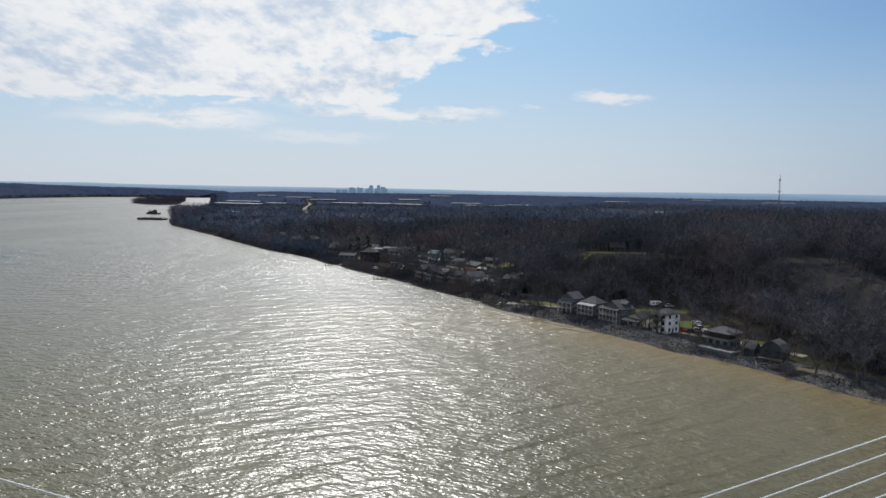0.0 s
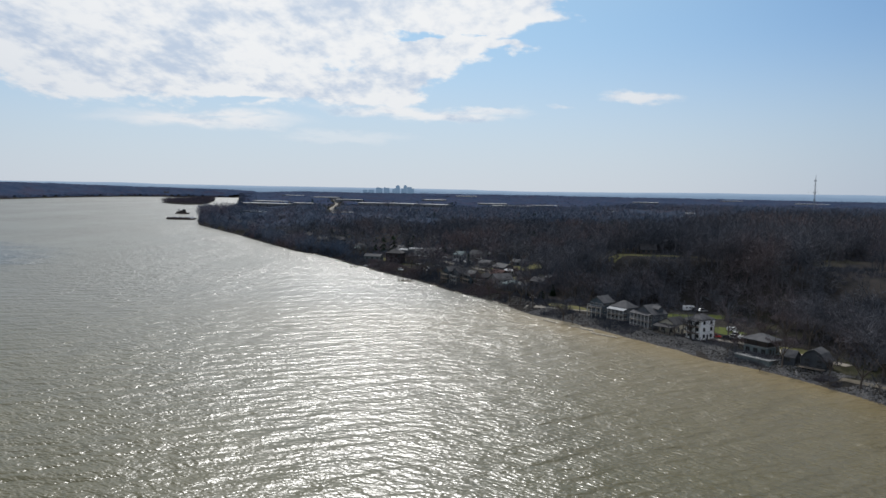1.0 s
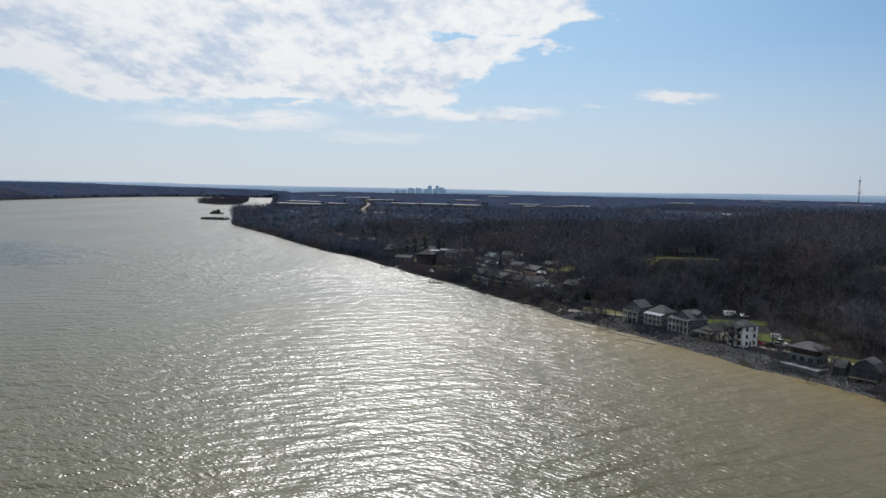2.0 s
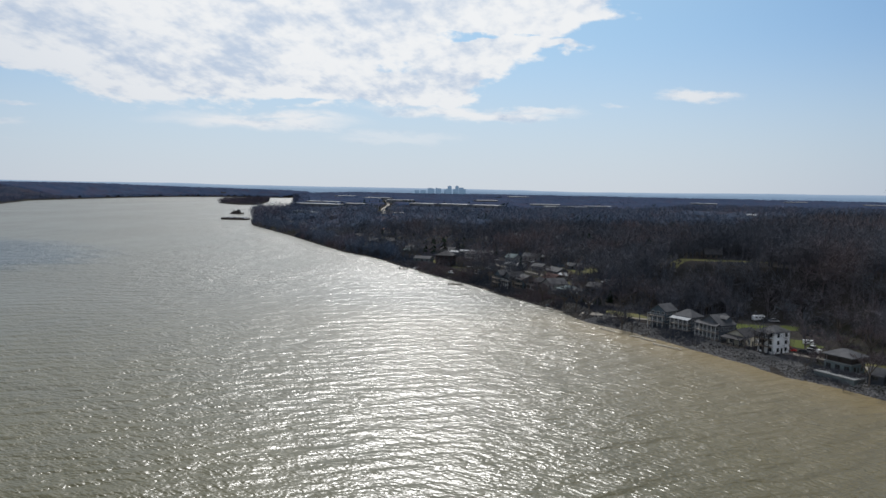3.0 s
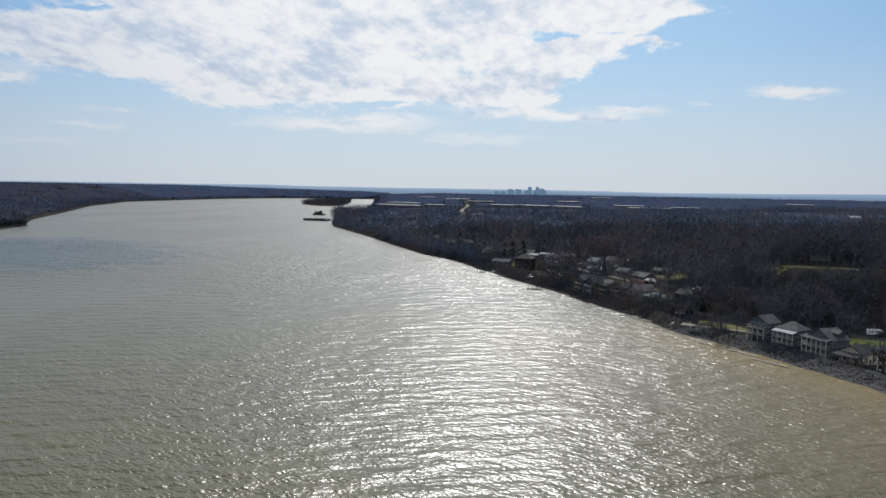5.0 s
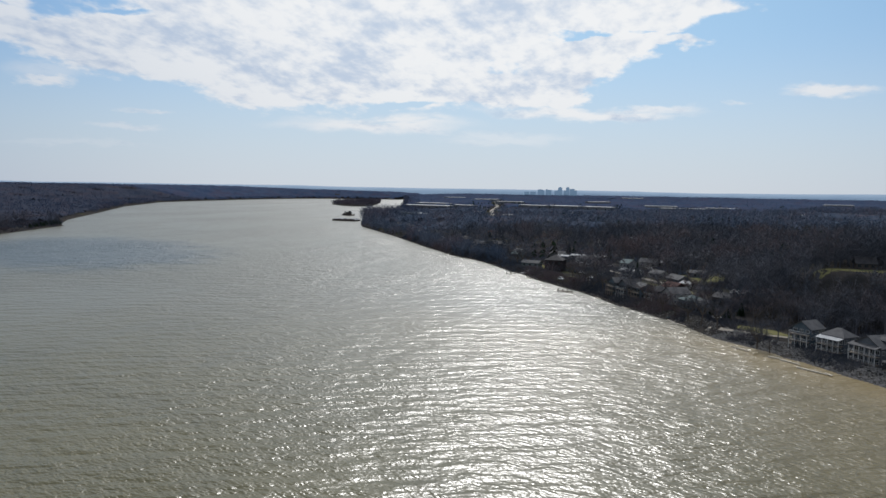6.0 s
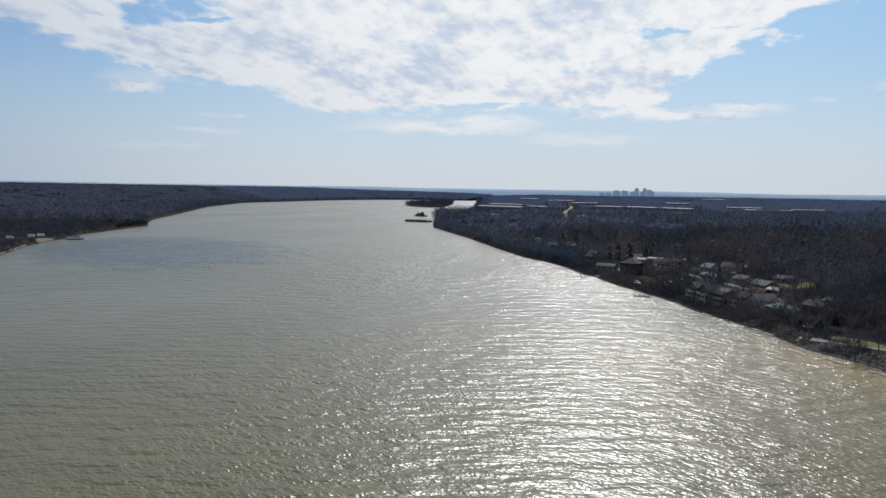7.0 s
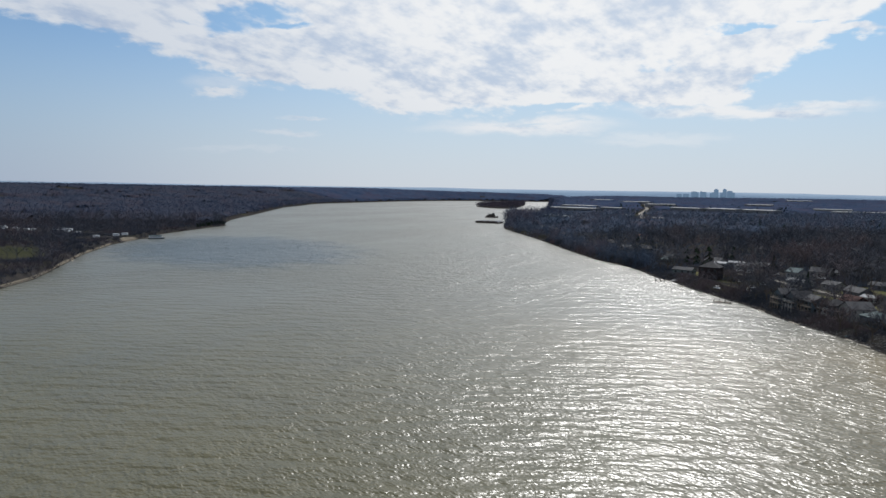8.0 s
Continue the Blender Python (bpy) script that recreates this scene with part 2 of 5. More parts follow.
WATER, LAND = water_material(), ground_material()
# twigs and crown roofs carry the bluish haze of distance in their base colours
TWIGS = wood_material("bare_twigs", (0.046, 0.054, 0.069), (0.120, 0.120, 0.132), (0.124, 0.100, 0.102))
BARK = weathered("bark", (0.075, 0.062, 0.052), (0.120, 0.102, 0.088), 0.95, 0.8, 5.0)
HAZY_CANOPY = wood_material("hazy_crown_roof", (0.036, 0.052, 0.080), (0.066, 0.078, 0.104), (0.066, 0.062, 0.077))
HAZY_PLAIN_TWIGS = wood_material("hazy_plain_woods", (0.064, 0.088, 0.128), (0.132, 0.150, 0.190), (0.134, 0.122, 0.145))
HAZY_FAR_TWIGS = wood_material("hazy_far_woods", (0.050, 0.070, 0.114), (0.082, 0.100, 0.144), (0.078, 0.078, 0.110))
HAZY_FAR_CANOPY = wood_material("hazy_far_crown_roof", (0.027, 0.042, 0.077), (0.047, 0.062, 0.100), (0.045, 0.048, 0.076))
HAZY_LEFT_CANOPY = wood_material("hazy_far_bank_crown_roof", (0.024, 0.031, 0.048), (0.043, 0.048, 0.066), (0.043, 0.040, 0.052))
HAZY_ISLAND_TWIGS = wood_material("hazy_island_twigs", (0.058, 0.054, 0.068), (0.094, 0.082, 0.098), (0.088, 0.070, 0.082))
HAZY_LEFT_TWIGS = wood_material("hazy_far_bank_twigs", (0.048, 0.056, 0.074), (0.094, 0.094, 0.110), (0.096, 0.080, 0.088))

# ---------------------------------------------------------------- helpers for meshes


def mesh_object(name, verts, faces, mat, parent=None, label="", smooth=False):
    me = bpy.data.meshes.new(name)
    me.from_pydata([tuple(v) for v in verts], [], [tuple(f) for f in faces])
    me.materials.append(mat)
    me.polygons.foreach_set("use_smooth", [smooth] * len(me.polygons))
    me.update()
    ob = new(name, me)
    ob.parent = parent
    if label:
        ob["label"] = label
    return ob


def array_object(name, verts, faces, mat):
    """A mesh from numpy arrays; faces: rows of three or four vertex numbers."""
    me = bpy.data.meshes.new(name)
    k = faces.shape[1]
    me.vertices.add(len(verts)), me.loops.add(faces.size), me.polygons.add(len(faces))
    me.vertices.foreach_set("co", verts.astype(np.float32).ravel())
    me.loops.foreach_set("vertex_index", faces.astype(np.int32).ravel())
    me.polygons.foreach_set("loop_start", np.arange(0, faces.size, k, dtype=np.int32))
    me.polygons.foreach_set("use_smooth", np.zeros(len(faces), bool))
    me.update(calc_edges=True)
    me.materials.append(mat)
    return new(name, me)


def smooth01(x, a, b):
    t = np.clip((np.asarray(x, float) - a) / (b - a), 0, 1)
    return t * t * (3 - 2 * t)


rng = np.random.default_rng(7)
_lattice = rng.random((64, 64))


def bumps(x, y, size):
    """Smooth value noise in 0..1, with lumps of that size in metres."""
    x, y = np.asarray(x, float) / size, np.asarray(y, float) / size
    i, j = np.floor(x).astype(int), np.floor(y).astype(int)
    fx, fy = x - i, y - j
    fx, fy = fx * fx * (3 - 2 * fx), fy * fy * (3 - 2 * fy)
    g = lambda a, b: _lattice[a % 64, b % 64]
    return (g(i, j) * (1 - fx) + g(i + 1, j) * fx) * (1 - fy) + (g(i, j + 1) * (1 - fx) + g(i + 1, j + 1) * fx) * fy


# ---------------------------------------------------------------- the land
RIGHT_SHORE = [(3600, -4900), (1300, -1150), (420, -110), (222, 108), (137, 210), (126.5, 224), (123, 234), (118.5, 241), (115.5, 248.5), (111.5, 255),
               (105.5, 264), (98.8, 272), (92, 277), (88.2, 284.5), (84.5, 294.5), (79.4, 300.6), (75, 309), (69.5, 316), (66, 323), (60, 333.5), (54.5, 339),
               (52, 346.5), (46, 353.5), (39, 361), (33, 369), (29, 376.5), (25, 386), (18.7, 402.5), (10, 415.4), (-2.4, 434), (-8.3, 441.4), (-14.8, 455.4),
               (-25.3, 476.3), (-33, 490.7), (-45, 507.6), (-67.5, 541.5), (-84, 575), (-95, 587), (-117.8, 633), (-139, 665), (-169, 699), (-224, 790),
               (-301, 923), (-430, 1129), (-500, 1305), (-516, 1345), (-520, 1440), (-580, 1700), (-740, 2250), (-940, 2900), (-1140, 3500), (-1235, 3800), (-1256, 3900), (-1256, 4950)]
LEFT_SHORE = [(-700, -4900), (-330, -500), (-370, 150), (-415, 313), (-439, 350), (-484, 397), (-562, 478), (-630, 561), (-672, 632),
              (-721, 709), (-766, 815), (-783, 852), (-804, 908), (-832, 930), (-925, 1044), (-1072, 1276), (-1369, 1734), (-1630, 2251), (-1737, 3017),
              (-1725, 3500), (-1600, 3760), (-1300, 3900), (-1262, 3940), (-1262, 4950)]
RS, LS = np.array(RIGHT_SHORE, float), np.array(LEFT_SHORE, float)


def shore_x(shore, y):
    return np.interp(y, shore[:, 1], shore[:, 0])


def shore_gap(shore, x, y):
    """Shortest way from points to a shoreline."""
    p = np.stack([np.ravel(x), np.ravel(y)], -1)
    best = np.full(len(p), 1e9)
    for a, b in zip(shore[:-1], shore[1:]):
        d = b - a
        k = np.clip(((p - a) @ d) / (d @ d), 0, 1)
        best = np.minimum(best, np.hypot(*(p - a - k[:, None] * d).T))
    return best.reshape(np.shape(x))


def land_height(x, y):
    """Height of the ground at places of the plan (arrays)."""
    x, y = np.asarray(x, float), np.asarray(y, float)
    xr, xl = shore_x(RS, y), shore_x(LS, y)
    gr, gl = shore_gap(RS, x, y), shore_gap(LS, x, y)
    far = np.hypot(x, y)
    # near bank: rough slope, terrace, wooded bluff, plateau, plain
    top = np.interp(y, [150, 400, 480, 900, 1500], [2.7, 2.9, 4.6, 5.0, 4.0]) + 0.5 * (bumps(x, y, 60) - 0.5)
    z = top * smooth01(gr, 0, 9.5) + 0.6 * (bumps(x, y, 4) - 0.4) * smooth01(gr, 1, 4) * (1 - smooth01(gr, 8, 12))
    foot = np.interp(y, [-500, 250, 300, 340, 375, 400, 420, 440, 462, 520, 640, 800, 1100], [30, 36, 60, 74, 70, 48, 42, 50, 78, 150, 260, 420, 900])
    plateau = np.interp(y, [-500, 700, 1500, 2500], [27, 27, 19, 15])
    z = z + (plateau - 4) * smooth01(gr, foot, foot + 26) + 3.0 * (bumps(x, y, 140) - 0.5) * smooth01(gr, 60, 200)
    z = z + 8.0 * smooth01(gr, 40, 220) * smooth01(y, 440, 800) * (1 - smooth01(gr, foot, foot + 26))
    z = z + 1.2 * smooth01(gr, 20, 55)
    z = z + 14.0 * smooth01(far, 2300, 3600)
    # far bank: low shelf, then a long wooded ridge
    w = 4.0 * smooth01(gl, 0, 8) + 3.0 * smooth01(gl, 60, 260) + 1.2 * (bumps(x, y, 50) - 0.5) * smooth01(gl, 8, 30)
    ridge = 42 + 6 * (bumps(x, y, 700) - 0.5)
    ridge = ridge * np.where(far > 2500, np.interp(np.degrees(np.arctan2(-x, y)), [17, 24, 32], [0.5, 0.75, 1.0]), 1.0)
    w = w + ridge * smooth01(gl, np.interp(far, [900, 2500, 3800], [500, 60, 5]), np.interp(far, [900, 2500, 3200, 4200], [1700, 900, 420, 160])) * smooth01(far, 800, 1900)
    bed = -1.0 - 3.0 * smooth01(np.minimum(gr, gl), 0, 30)
    return np.where(x >= xr - 1e-6, z, np.where(x <= xl + 1e-6, w, bed))


def steps(lo, hi, fine_lo, fine_hi, fine, grow=1.12, most=120.0):
    """Grid lines from lo to hi, close together between fine_lo and fine_hi."""
    mid = list(np.arange(fine_lo, fine_hi + 1e-6, fine))
    def run(start, end, sign):
        out, s, step = [], start, fine
        while abs(s - start) < abs(end - start):
            step = min(step * grow, most)
            s += sign * step
            out.append(s)
        if out:
            out[-1] = end
        return out
    return np.array(run(fine_lo, lo, -1)[::-1] + mid + run(fine_hi, hi, 1))


ROWS_Y = steps(-4900, 4940, 190, 720, 3.0)
IN_R = steps(0, 6200, 0, 110, 2.6, 1.15, 150)
IN_L = -steps(0, 4200, 0, 60, 4.0, 1.15, 150)[::-1]


def build_ground():
    xr, xl = shore_x(RS, ROWS_Y)[:, None], shore_x(LS, ROWS_Y)[:, None]
    mid = np.linspace(0, 1, 9)[1:-1][None]
    X = np.concatenate([xl + IN_L[None], xl + (xr - xl) * mid, xr + IN_R[None]], 1)
    Y = np.repeat(ROWS_Y[:, None], X.shape[1], 1)
    Z = land_height(X, Y)
    Z[:, len(IN_L) - 1] = 0.02
    Z[:, len(IN_L) + mid.size] = 0.02
    nr, nc = X.shape
    i = (np.arange(nr - 1)[:, None] * nc + np.arange(nc - 1)[None]).ravel()
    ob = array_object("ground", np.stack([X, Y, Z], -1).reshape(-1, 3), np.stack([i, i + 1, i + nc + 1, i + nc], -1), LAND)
    ob.data.polygons.foreach_set("use_smooth", np.ones(len(ob.data.polygons), bool))
    return tagged(ob, "wide river valley floor of brown leaf litter, mud and pale winter grass", "ground", kind="structure")


build_ground()
river = mesh_object("water", [(-4990, -4950, 0), (4990, -4950, 0), (4990, 4950, 0), (-4990, 4950, 0)], [(0, 1, 2, 3)], WATER)
tagged(river, "broad muddy olive-grey river with wind ripples and sun glitter", "river", kind="structure")

# ---------------------------------------------------------------- woods


def sliver(a, b, w, rng_):
    """A thin tapering twig from a to b: one long triangle, turned at random."""
    d = b - a
    side = np.cross(d, rng_.normal(size=3))
    side = side / (np.linalg.norm(side) + 1e-9) * w
    return [a - side, a + side, b]


def spike(a, b, w):
    """A three-sided tapering stem: three triangles."""
    d = b - a
    s = np.cross(d, (0.3, 1, 0.2)); s /= np.linalg.norm(s)
    t = np.cross(d, s); t /= np.linalg.norm(t)
    ring = [a + w * (math.cos(q) * s + math.sin(q) * t) for q in (0, 2.094, 4.189)]
    return [p for k in range(3) for p in (ring[k], ring[(k + 1) % 3], b)]


def tree_shape(seed, limbs, twigs, height=14.0, spread=5.0, w=0.10):
    """Triangles of one bare tree, its stem with limbs, and the twigs that fill its rounded crown."""
    r = np.random.default_rng(seed)
    stem, crown = [], []
    top = np.array([r.normal(0, 0.5), r.normal(0, 0.5), height * 0.80])
    stem += spike(np.zeros(3), top, 0.26)
    heart = np.array([top[0] * 0.7, top[1] * 0.7, height * r.uniform(0.56, 0.62)])
    for k in range(limbs):
        q = 2.4 * k + r.uniform(-0.5, 0.5)
        up = r.uniform(-0.35, 0.95)
        flat = math.sqrt(1 - up * up) * spread * r.uniform(0.75, 1.05)
        b = heart + np.array([math.cos(q) * flat, math.sin(q) * flat, up * height * 0.38])
        a = top * min(0.8, max(0.25, (b[2] / height - 0.25) * r.uniform(0.7, 1.0)))
        stem += spike(a, b, 0.11)
        for _ in range(twigs):
            c = a + (b - a) * r.uniform(0.45, 1.05) + r.normal(0, 0.55, 3)
            away = (c - heart) / (np.linalg.norm(c - heart) + 0.5)
            e = c + (away + r.normal(0, 0.65, 3) + np.array([0, 0, 0.25])) * r.uniform(0.9, 1.9)
            crown += sliver(c, e, w * r.uniform(0.7, 1.3), r)
    return np.array(stem).reshape(-1, 3), np.array(crown).reshape(-1, 3)


def scatter(name, shapes, places, heights, mat, label, category="woods"):
    """One joined wood: copies of the shapes at places, with turns and sizes of their own."""
    pick = rng.integers(0, len(shapes), len(places))
    out = []
    for k, s in enumerate(shapes):
        P, H = places[pick == k], heights[pick == k]
        if not len(P):
            continue
        q = rng.random(len(P)) * 6.283
        c, n = np.cos(q)[:, None], np.sin(q)[:, None]
        wide = (H * rng.uniform(0.85, 1.2, len(P)))[:, None]
        V = np.stack([(s[None, :, 0] * c - s[None, :, 1] * n) * wide + P[:, None, 0],
                      (s[None, :, 0] * n + s[None, :, 1] * c) * wide + P[:, None, 1],
                      s[None, :, 2] * H[:, None] + P[:, None, 2]], -1)
        out.append(V.reshape(-1, 3))
    V = np.concatenate(out)
    ob = array_object(name, V, np.arange(len(V)).reshape(-1, 3), mat)
    return tagged(ob, label, category, kind="stuff")


def random_places(n, x0, x1, y0, y1):
    return rng.uniform(x0, x1, n), rng.uniform(y0, y1, n)


def planted(x, y, keep):
    x, y = x[keep], y[keep]
    return np.stack([x, y, land_height(x, y) - 0.2], -1)


# open ground, where no tree stands: x, y, half length, half width, turn
CLEARINGS = [
    (-205, 2400, 230, 55, -4), (-600, 2120, 190, 45, 45), (-440, 1520, 110, 40, -17), (-470, 1690, 85, 20, -8), (103, 352, 17, 10, -10), (119, 353, 12, 7, 70),
    (110, 318, 15, 9, -40), (124, 283, 15, 7, -50), (52, 378, 14, 7, -45), (103, 415, 26, 9, 2), (121, 361, 22, 7, -42), (283, 582, 40, 20, 30), (36, 540, 32, 17, 60), (-46, 528, 18, 8, -55),
    (-70, 590, 24, 12, -40), (6, 500, 18, 9, -50), (22, 480, 16, 8, -50), (-585, 430, 74, 26, -34), (80, 336, 34, 13, -55), (118, 268, 24, 10, -52),
    (-810, 606, 95, 24, 10), (-672, 592, 42, 16, 62), (420, 778, 45, 14, 5), (82, 2080, 80, 45, 35), (-276, 1440, 230, 20, 100), (-590, 2010, 110, 60, -20), (-200, 2040, 190, 70, -30), (-150, 1480, 60, 30, -30), (-430, 1500, 130, 60, -30), (108, 367, 9, 5, 0), (-172, 3330, 80, 60, 30),
    (-160, 890, 14, 12, 0), (-155, 1720, 60, 26, 10), (5, 525, 45, 10, -57), (-20, 600, 40, 14, -30),
    (-300, 1560, 210, 10, 102), (-370, 1960, 290, 12, 99), (-480, 2560, 360, 16, 101),
]


def open_ground(x, y):
    shut = np.zeros(np.shape(x), bool)
    for cx, cy, a, b, turn in CLEARINGS:
        c, s = math.cos(radians(turn)), math.sin(radians(turn))
        u_, v_ = (x - cx) * c + (y - cy) * s, -(x - cx) * s + (y - cy) * c
        shut |= (u_ / a) ** 2 + (v_ / b) ** 2 < 1
    return shut


# scrub and young growth round the works and clearings of the plain: x, y, half length, half width, how high it grows
SCRUB = [(-330, 1830, 440, 400, 0.42), (190, 2080, 260, 260, 0.45), (380, 1500, 130, 120, 0.5), (690, 2600, 260, 260, 0.5), (1100, 3000, 300, 300, 0.55)]


def stature(x, y):
    """How high the woods stand, against full-grown trees."""
    out = np.ones(np.shape(x))
    for cx, cy, a, b, k in SCRUB:
        d = np.hypot((x - cx) / a, (y - cy) / b)
        out = np.minimum(out, k + (1 - k) * smooth01(d, 0.75, 1.1))
    return out


SHAPES_NEAR = [np.concatenate(tree_shape(10 + k, 10, 17, spread=4.8, w=0.075)) / 14 for k in range(6)]
SHAPES_MID = [np.concatenate(tree_shape(30 + k, 7, 10, spread=5.0, w=0.15)) / 14 for k in range(6)]
SHAPES_PLAIN = [np.concatenate(tree_shape(40 + k, 5, 6, spread=5.2, w=0.28)) / 14 for k in range(6)]
SHAPES_FAR = [np.concatenate(tree_shape(50 + k, 3, 4, spread=5.5, w=0.5)) / 14 for k in range(6)]


def shrub_shape(seed, n, w=0.035):
    r = np.random.default_rng(seed)
    out = []
    for _ in range(n):
        a = np.array([r.normal(0, 0.25), r.normal(0, 0.25), 0.0])
        out += sliver(a, a + np.array([r.normal(0, 0.45), r.normal(0, 0.45), r.uniform(0.4, 1.0)]), w, r)
    return np.array(out).reshape(-1, 3)


SHRUBS = [shrub_shape(70 + k, 16) for k in range(5)]
SHRUBS_FAR = [shrub_shape(80 + k, 14, 0.032) for k in range(5)]


def right_wood():
    # terrace and bluff behind the houses
    x, y = random_places(34000, -250, 700, 150, 900)
    gr, fill = shore_gap(RS, x, y), bumps(x, y, 45) + 0.35 * bumps(x, y, 12)
    inland = x > shore_x(RS, y)
    view = np.arctan2(x, y) < 0.68
    houses = gr < np.interp(y, [150, 260, 300, 340, 372, 398, 415, 440, 475, 760, 900], [16, 24, 50, 66, 60, 38, 34, 44, 76, 110, 60])
    some = rng.random(len(x))
    keep = inland & view & (gr > 11) & ~open_ground(x, y) & (((x - 102) / 26) ** 2 + ((y - 406) / 12) ** 2 > 1) & (~houses | (some < 0.13)) & (fill > 0.42)
    d = np.hypot(x, y)
    P = planted(x, y, keep & (d < 520))
    scatter("near_woods", SHAPES_NEAR, P, rng.uniform(9, 20, len(P)), TWIGS, "bare brown winter woods on the river bluff")
    P = planted(x, y, keep & (d >= 520) & (some < 0.38))
    scatter("woods", SHAPES_MID, P, rng.uniform(13, 21, len(P)), TWIGS, "bare brown winter woods behind the riverside houses")
    # brush below the trees
    x, y = random_places(50000, -250, 560, 180, 700)
    gr = shore_gap(RS, x, y)
    keep = (x > shore_x(RS, y)) & (np.arctan2(x, y) < 0.68) & (gr > 10) & ~open_ground(x, y) & (bumps(x, y, 14) > 0.45)
    P = planted(x, y, keep)
    scatter("brush", SHRUBS, P, rng.uniform(1.5, 4.0, len(P)), TWIGS, "tangled bare brush under the woods", "brush")
    # the plain
    x, y = random_places(19000, -620, 1700, 500, 2100)
    gr = shore_gap(RS, x, y)
    keep = (x > shore_x(RS, y)) & (np.arctan2(x, y) < 0.68) & (np.hypot(x, y) > 850) & (gr > 3) & ~open_ground(x, y)
    keep &= bumps(x, y, 70) + 0.4 * bumps(x, y, 18) > 0.34
    P = planted(x, y, keep)
    scatter("plain_woods", SHAPES_PLAIN, P, rng.uniform(12, 22, len(P)) * stature(P[:, 0], P[:, 1]), HAZY_PLAIN_TWIGS, "bare dark winter woods on the river plain")
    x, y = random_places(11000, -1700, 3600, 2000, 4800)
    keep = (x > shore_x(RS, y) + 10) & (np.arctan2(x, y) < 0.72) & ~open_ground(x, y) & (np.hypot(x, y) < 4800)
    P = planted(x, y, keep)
    scatter("distant_woods", SHAPES_FAR, P, rng.uniform(10, 18, len(P)) * stature(P[:, 0], P[:, 1]), HAZY_FAR_TWIGS, "distant bare winter woods on the plain")


def left_wood():
    x, y = random_places(24000, -2600, -380, 200, 2600)
    gl = shore_gap(LS, x, y)
    az = np.arctan2(-x, y)
    keep = (x < shore_x(LS, y)) & (az < 1.2) & (gl > 1.0) & ~open_ground(x, y) & (bumps(x, y, 60) > 0.2)
    P = planted(x, y, keep & (np.hypot(x, y) < 1300))
    scatter("far_bank_trees", SHAPES_MID, P, rng.uniform(11, 19, len(P)), HAZY_LEFT_TWIGS, "bare winter trees along the low far bank")
    P = planted(x, y, keep & (np.hypot(x, y) >= 1300))
    scatter("far_bank_woods", SHAPES_FAR, P, rng.uniform(9, 16, len(P)), HAZY_FAR_TWIGS, "bare winter woods on the far bank ridge")
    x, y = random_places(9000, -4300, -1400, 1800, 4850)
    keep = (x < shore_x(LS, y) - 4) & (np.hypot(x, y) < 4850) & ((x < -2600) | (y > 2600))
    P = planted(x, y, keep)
    scatter("ridge_woods", SHAPES_FAR, P, rng.uniform(10, 17, len(P)), HAZY_FAR_TWIGS, "distant bare woods on a long low ridge")


def canopy(name, x0, x1, y0, y1, cell, low, high, inside, mat, label):
    """The closed roof of far woods: a ragged sheet of crowns over the ground."""
    X, Y = np.meshgrid(np.arange(x0, x1, cell), np.arange(y0, y1, cell))
    X = X + rng.uniform(-0.35, 0.35, X.shape) * cell
    Y = Y + rng.uniform(-0.35, 0.35, Y.shape) * cell
    stand = bumps(X, Y, 90)
    Z = land_height(X, Y) + rng.uniform(low, high, X.shape) * (0.65 + 0.5 * stand) * stature(X, Y)
    ok = inside(X, Y) & ~open_ground(X, Y) & (np.hypot(X, Y) < 4780)
    nr, nc = X.shape
    i = (np.arange(nr - 1)[:, None] * nc + np.arange(nc - 1)[None])
    whole = ok[:-1, :-1] & ok[1:, :-1] & ok[:-1, 1:] & ok[1:, 1:]
    i = i[whole]
    # close the sheet down to the ground along its edge
    rim = ok.copy()
    rim[1:-1, 1:-1] = ok[1:-1, 1:-1] & ok[:-2, 1:-1] & ok[2:, 1:-1] & ok[1:-1, :-2] & ok[1:-1, 2:]
    Z = np.where(rim, Z, land_height(X, Y) + 1.0)
    tri = np.concatenate([np.stack([i, i + 1, i + nc], -1), np.stack([i + 1, i + nc + 1, i + nc], -1)])
    used, tri = np.unique(tri, return_inverse=True)
    V = np.stack([X, Y, Z], -1).reshape(-1, 3)[used]
    ob = array_object(name, V, tri.reshape(-1, 3), mat)
    ob.data.polygons.foreach_set("use_smooth", np.ones(len(ob.data.polygons), bool))
    tagged(ob, label, "woods", kind="stuff")


def on_right(x, y):
    return (x > shore_x(RS, y) + 12) & (np.arctan2(x, y) < 0.72)


def on_left(x, y):
    return (x < shore_x(LS, y) - 8) & (np.arctan2(-x, y) < 1.25)


right_wood()
left_wood()


def far_brush():
    x, y = random_places(42000, -1300, -390, 250, 1200)
    keep = (x < shore_x(LS, y) - 0.8) & (np.hypot(x, y) < 1300) & ~open_ground(x, y) & (np.arctan2(-x, y) < 1.2)
    P = planted(x, y, keep)
    scatter("far_bank_brush", SHRUBS_FAR, P, rng.uniform(2.5, 5.5, len(P)), HAZY_LEFT_TWIGS, "tangled bare scrub along the far bank", "brush")
    x, y = random_places(18000, -620, 500, 560, 1300)
    gap_ = shore_gap(RS, x, y)
    keep = (x > shore_x(RS, y) + 1.5) & (gap_ < 420) & ~open_ground(x, y)
    P = planted(x, y, keep)
    scatter("plain_brush", SHRUBS_FAR, P, rng.uniform(2.0, 4.5, len(P)), HAZY_PLAIN_TWIGS, "tangled bare scrub under the plain's trees", "brush")


far_brush()


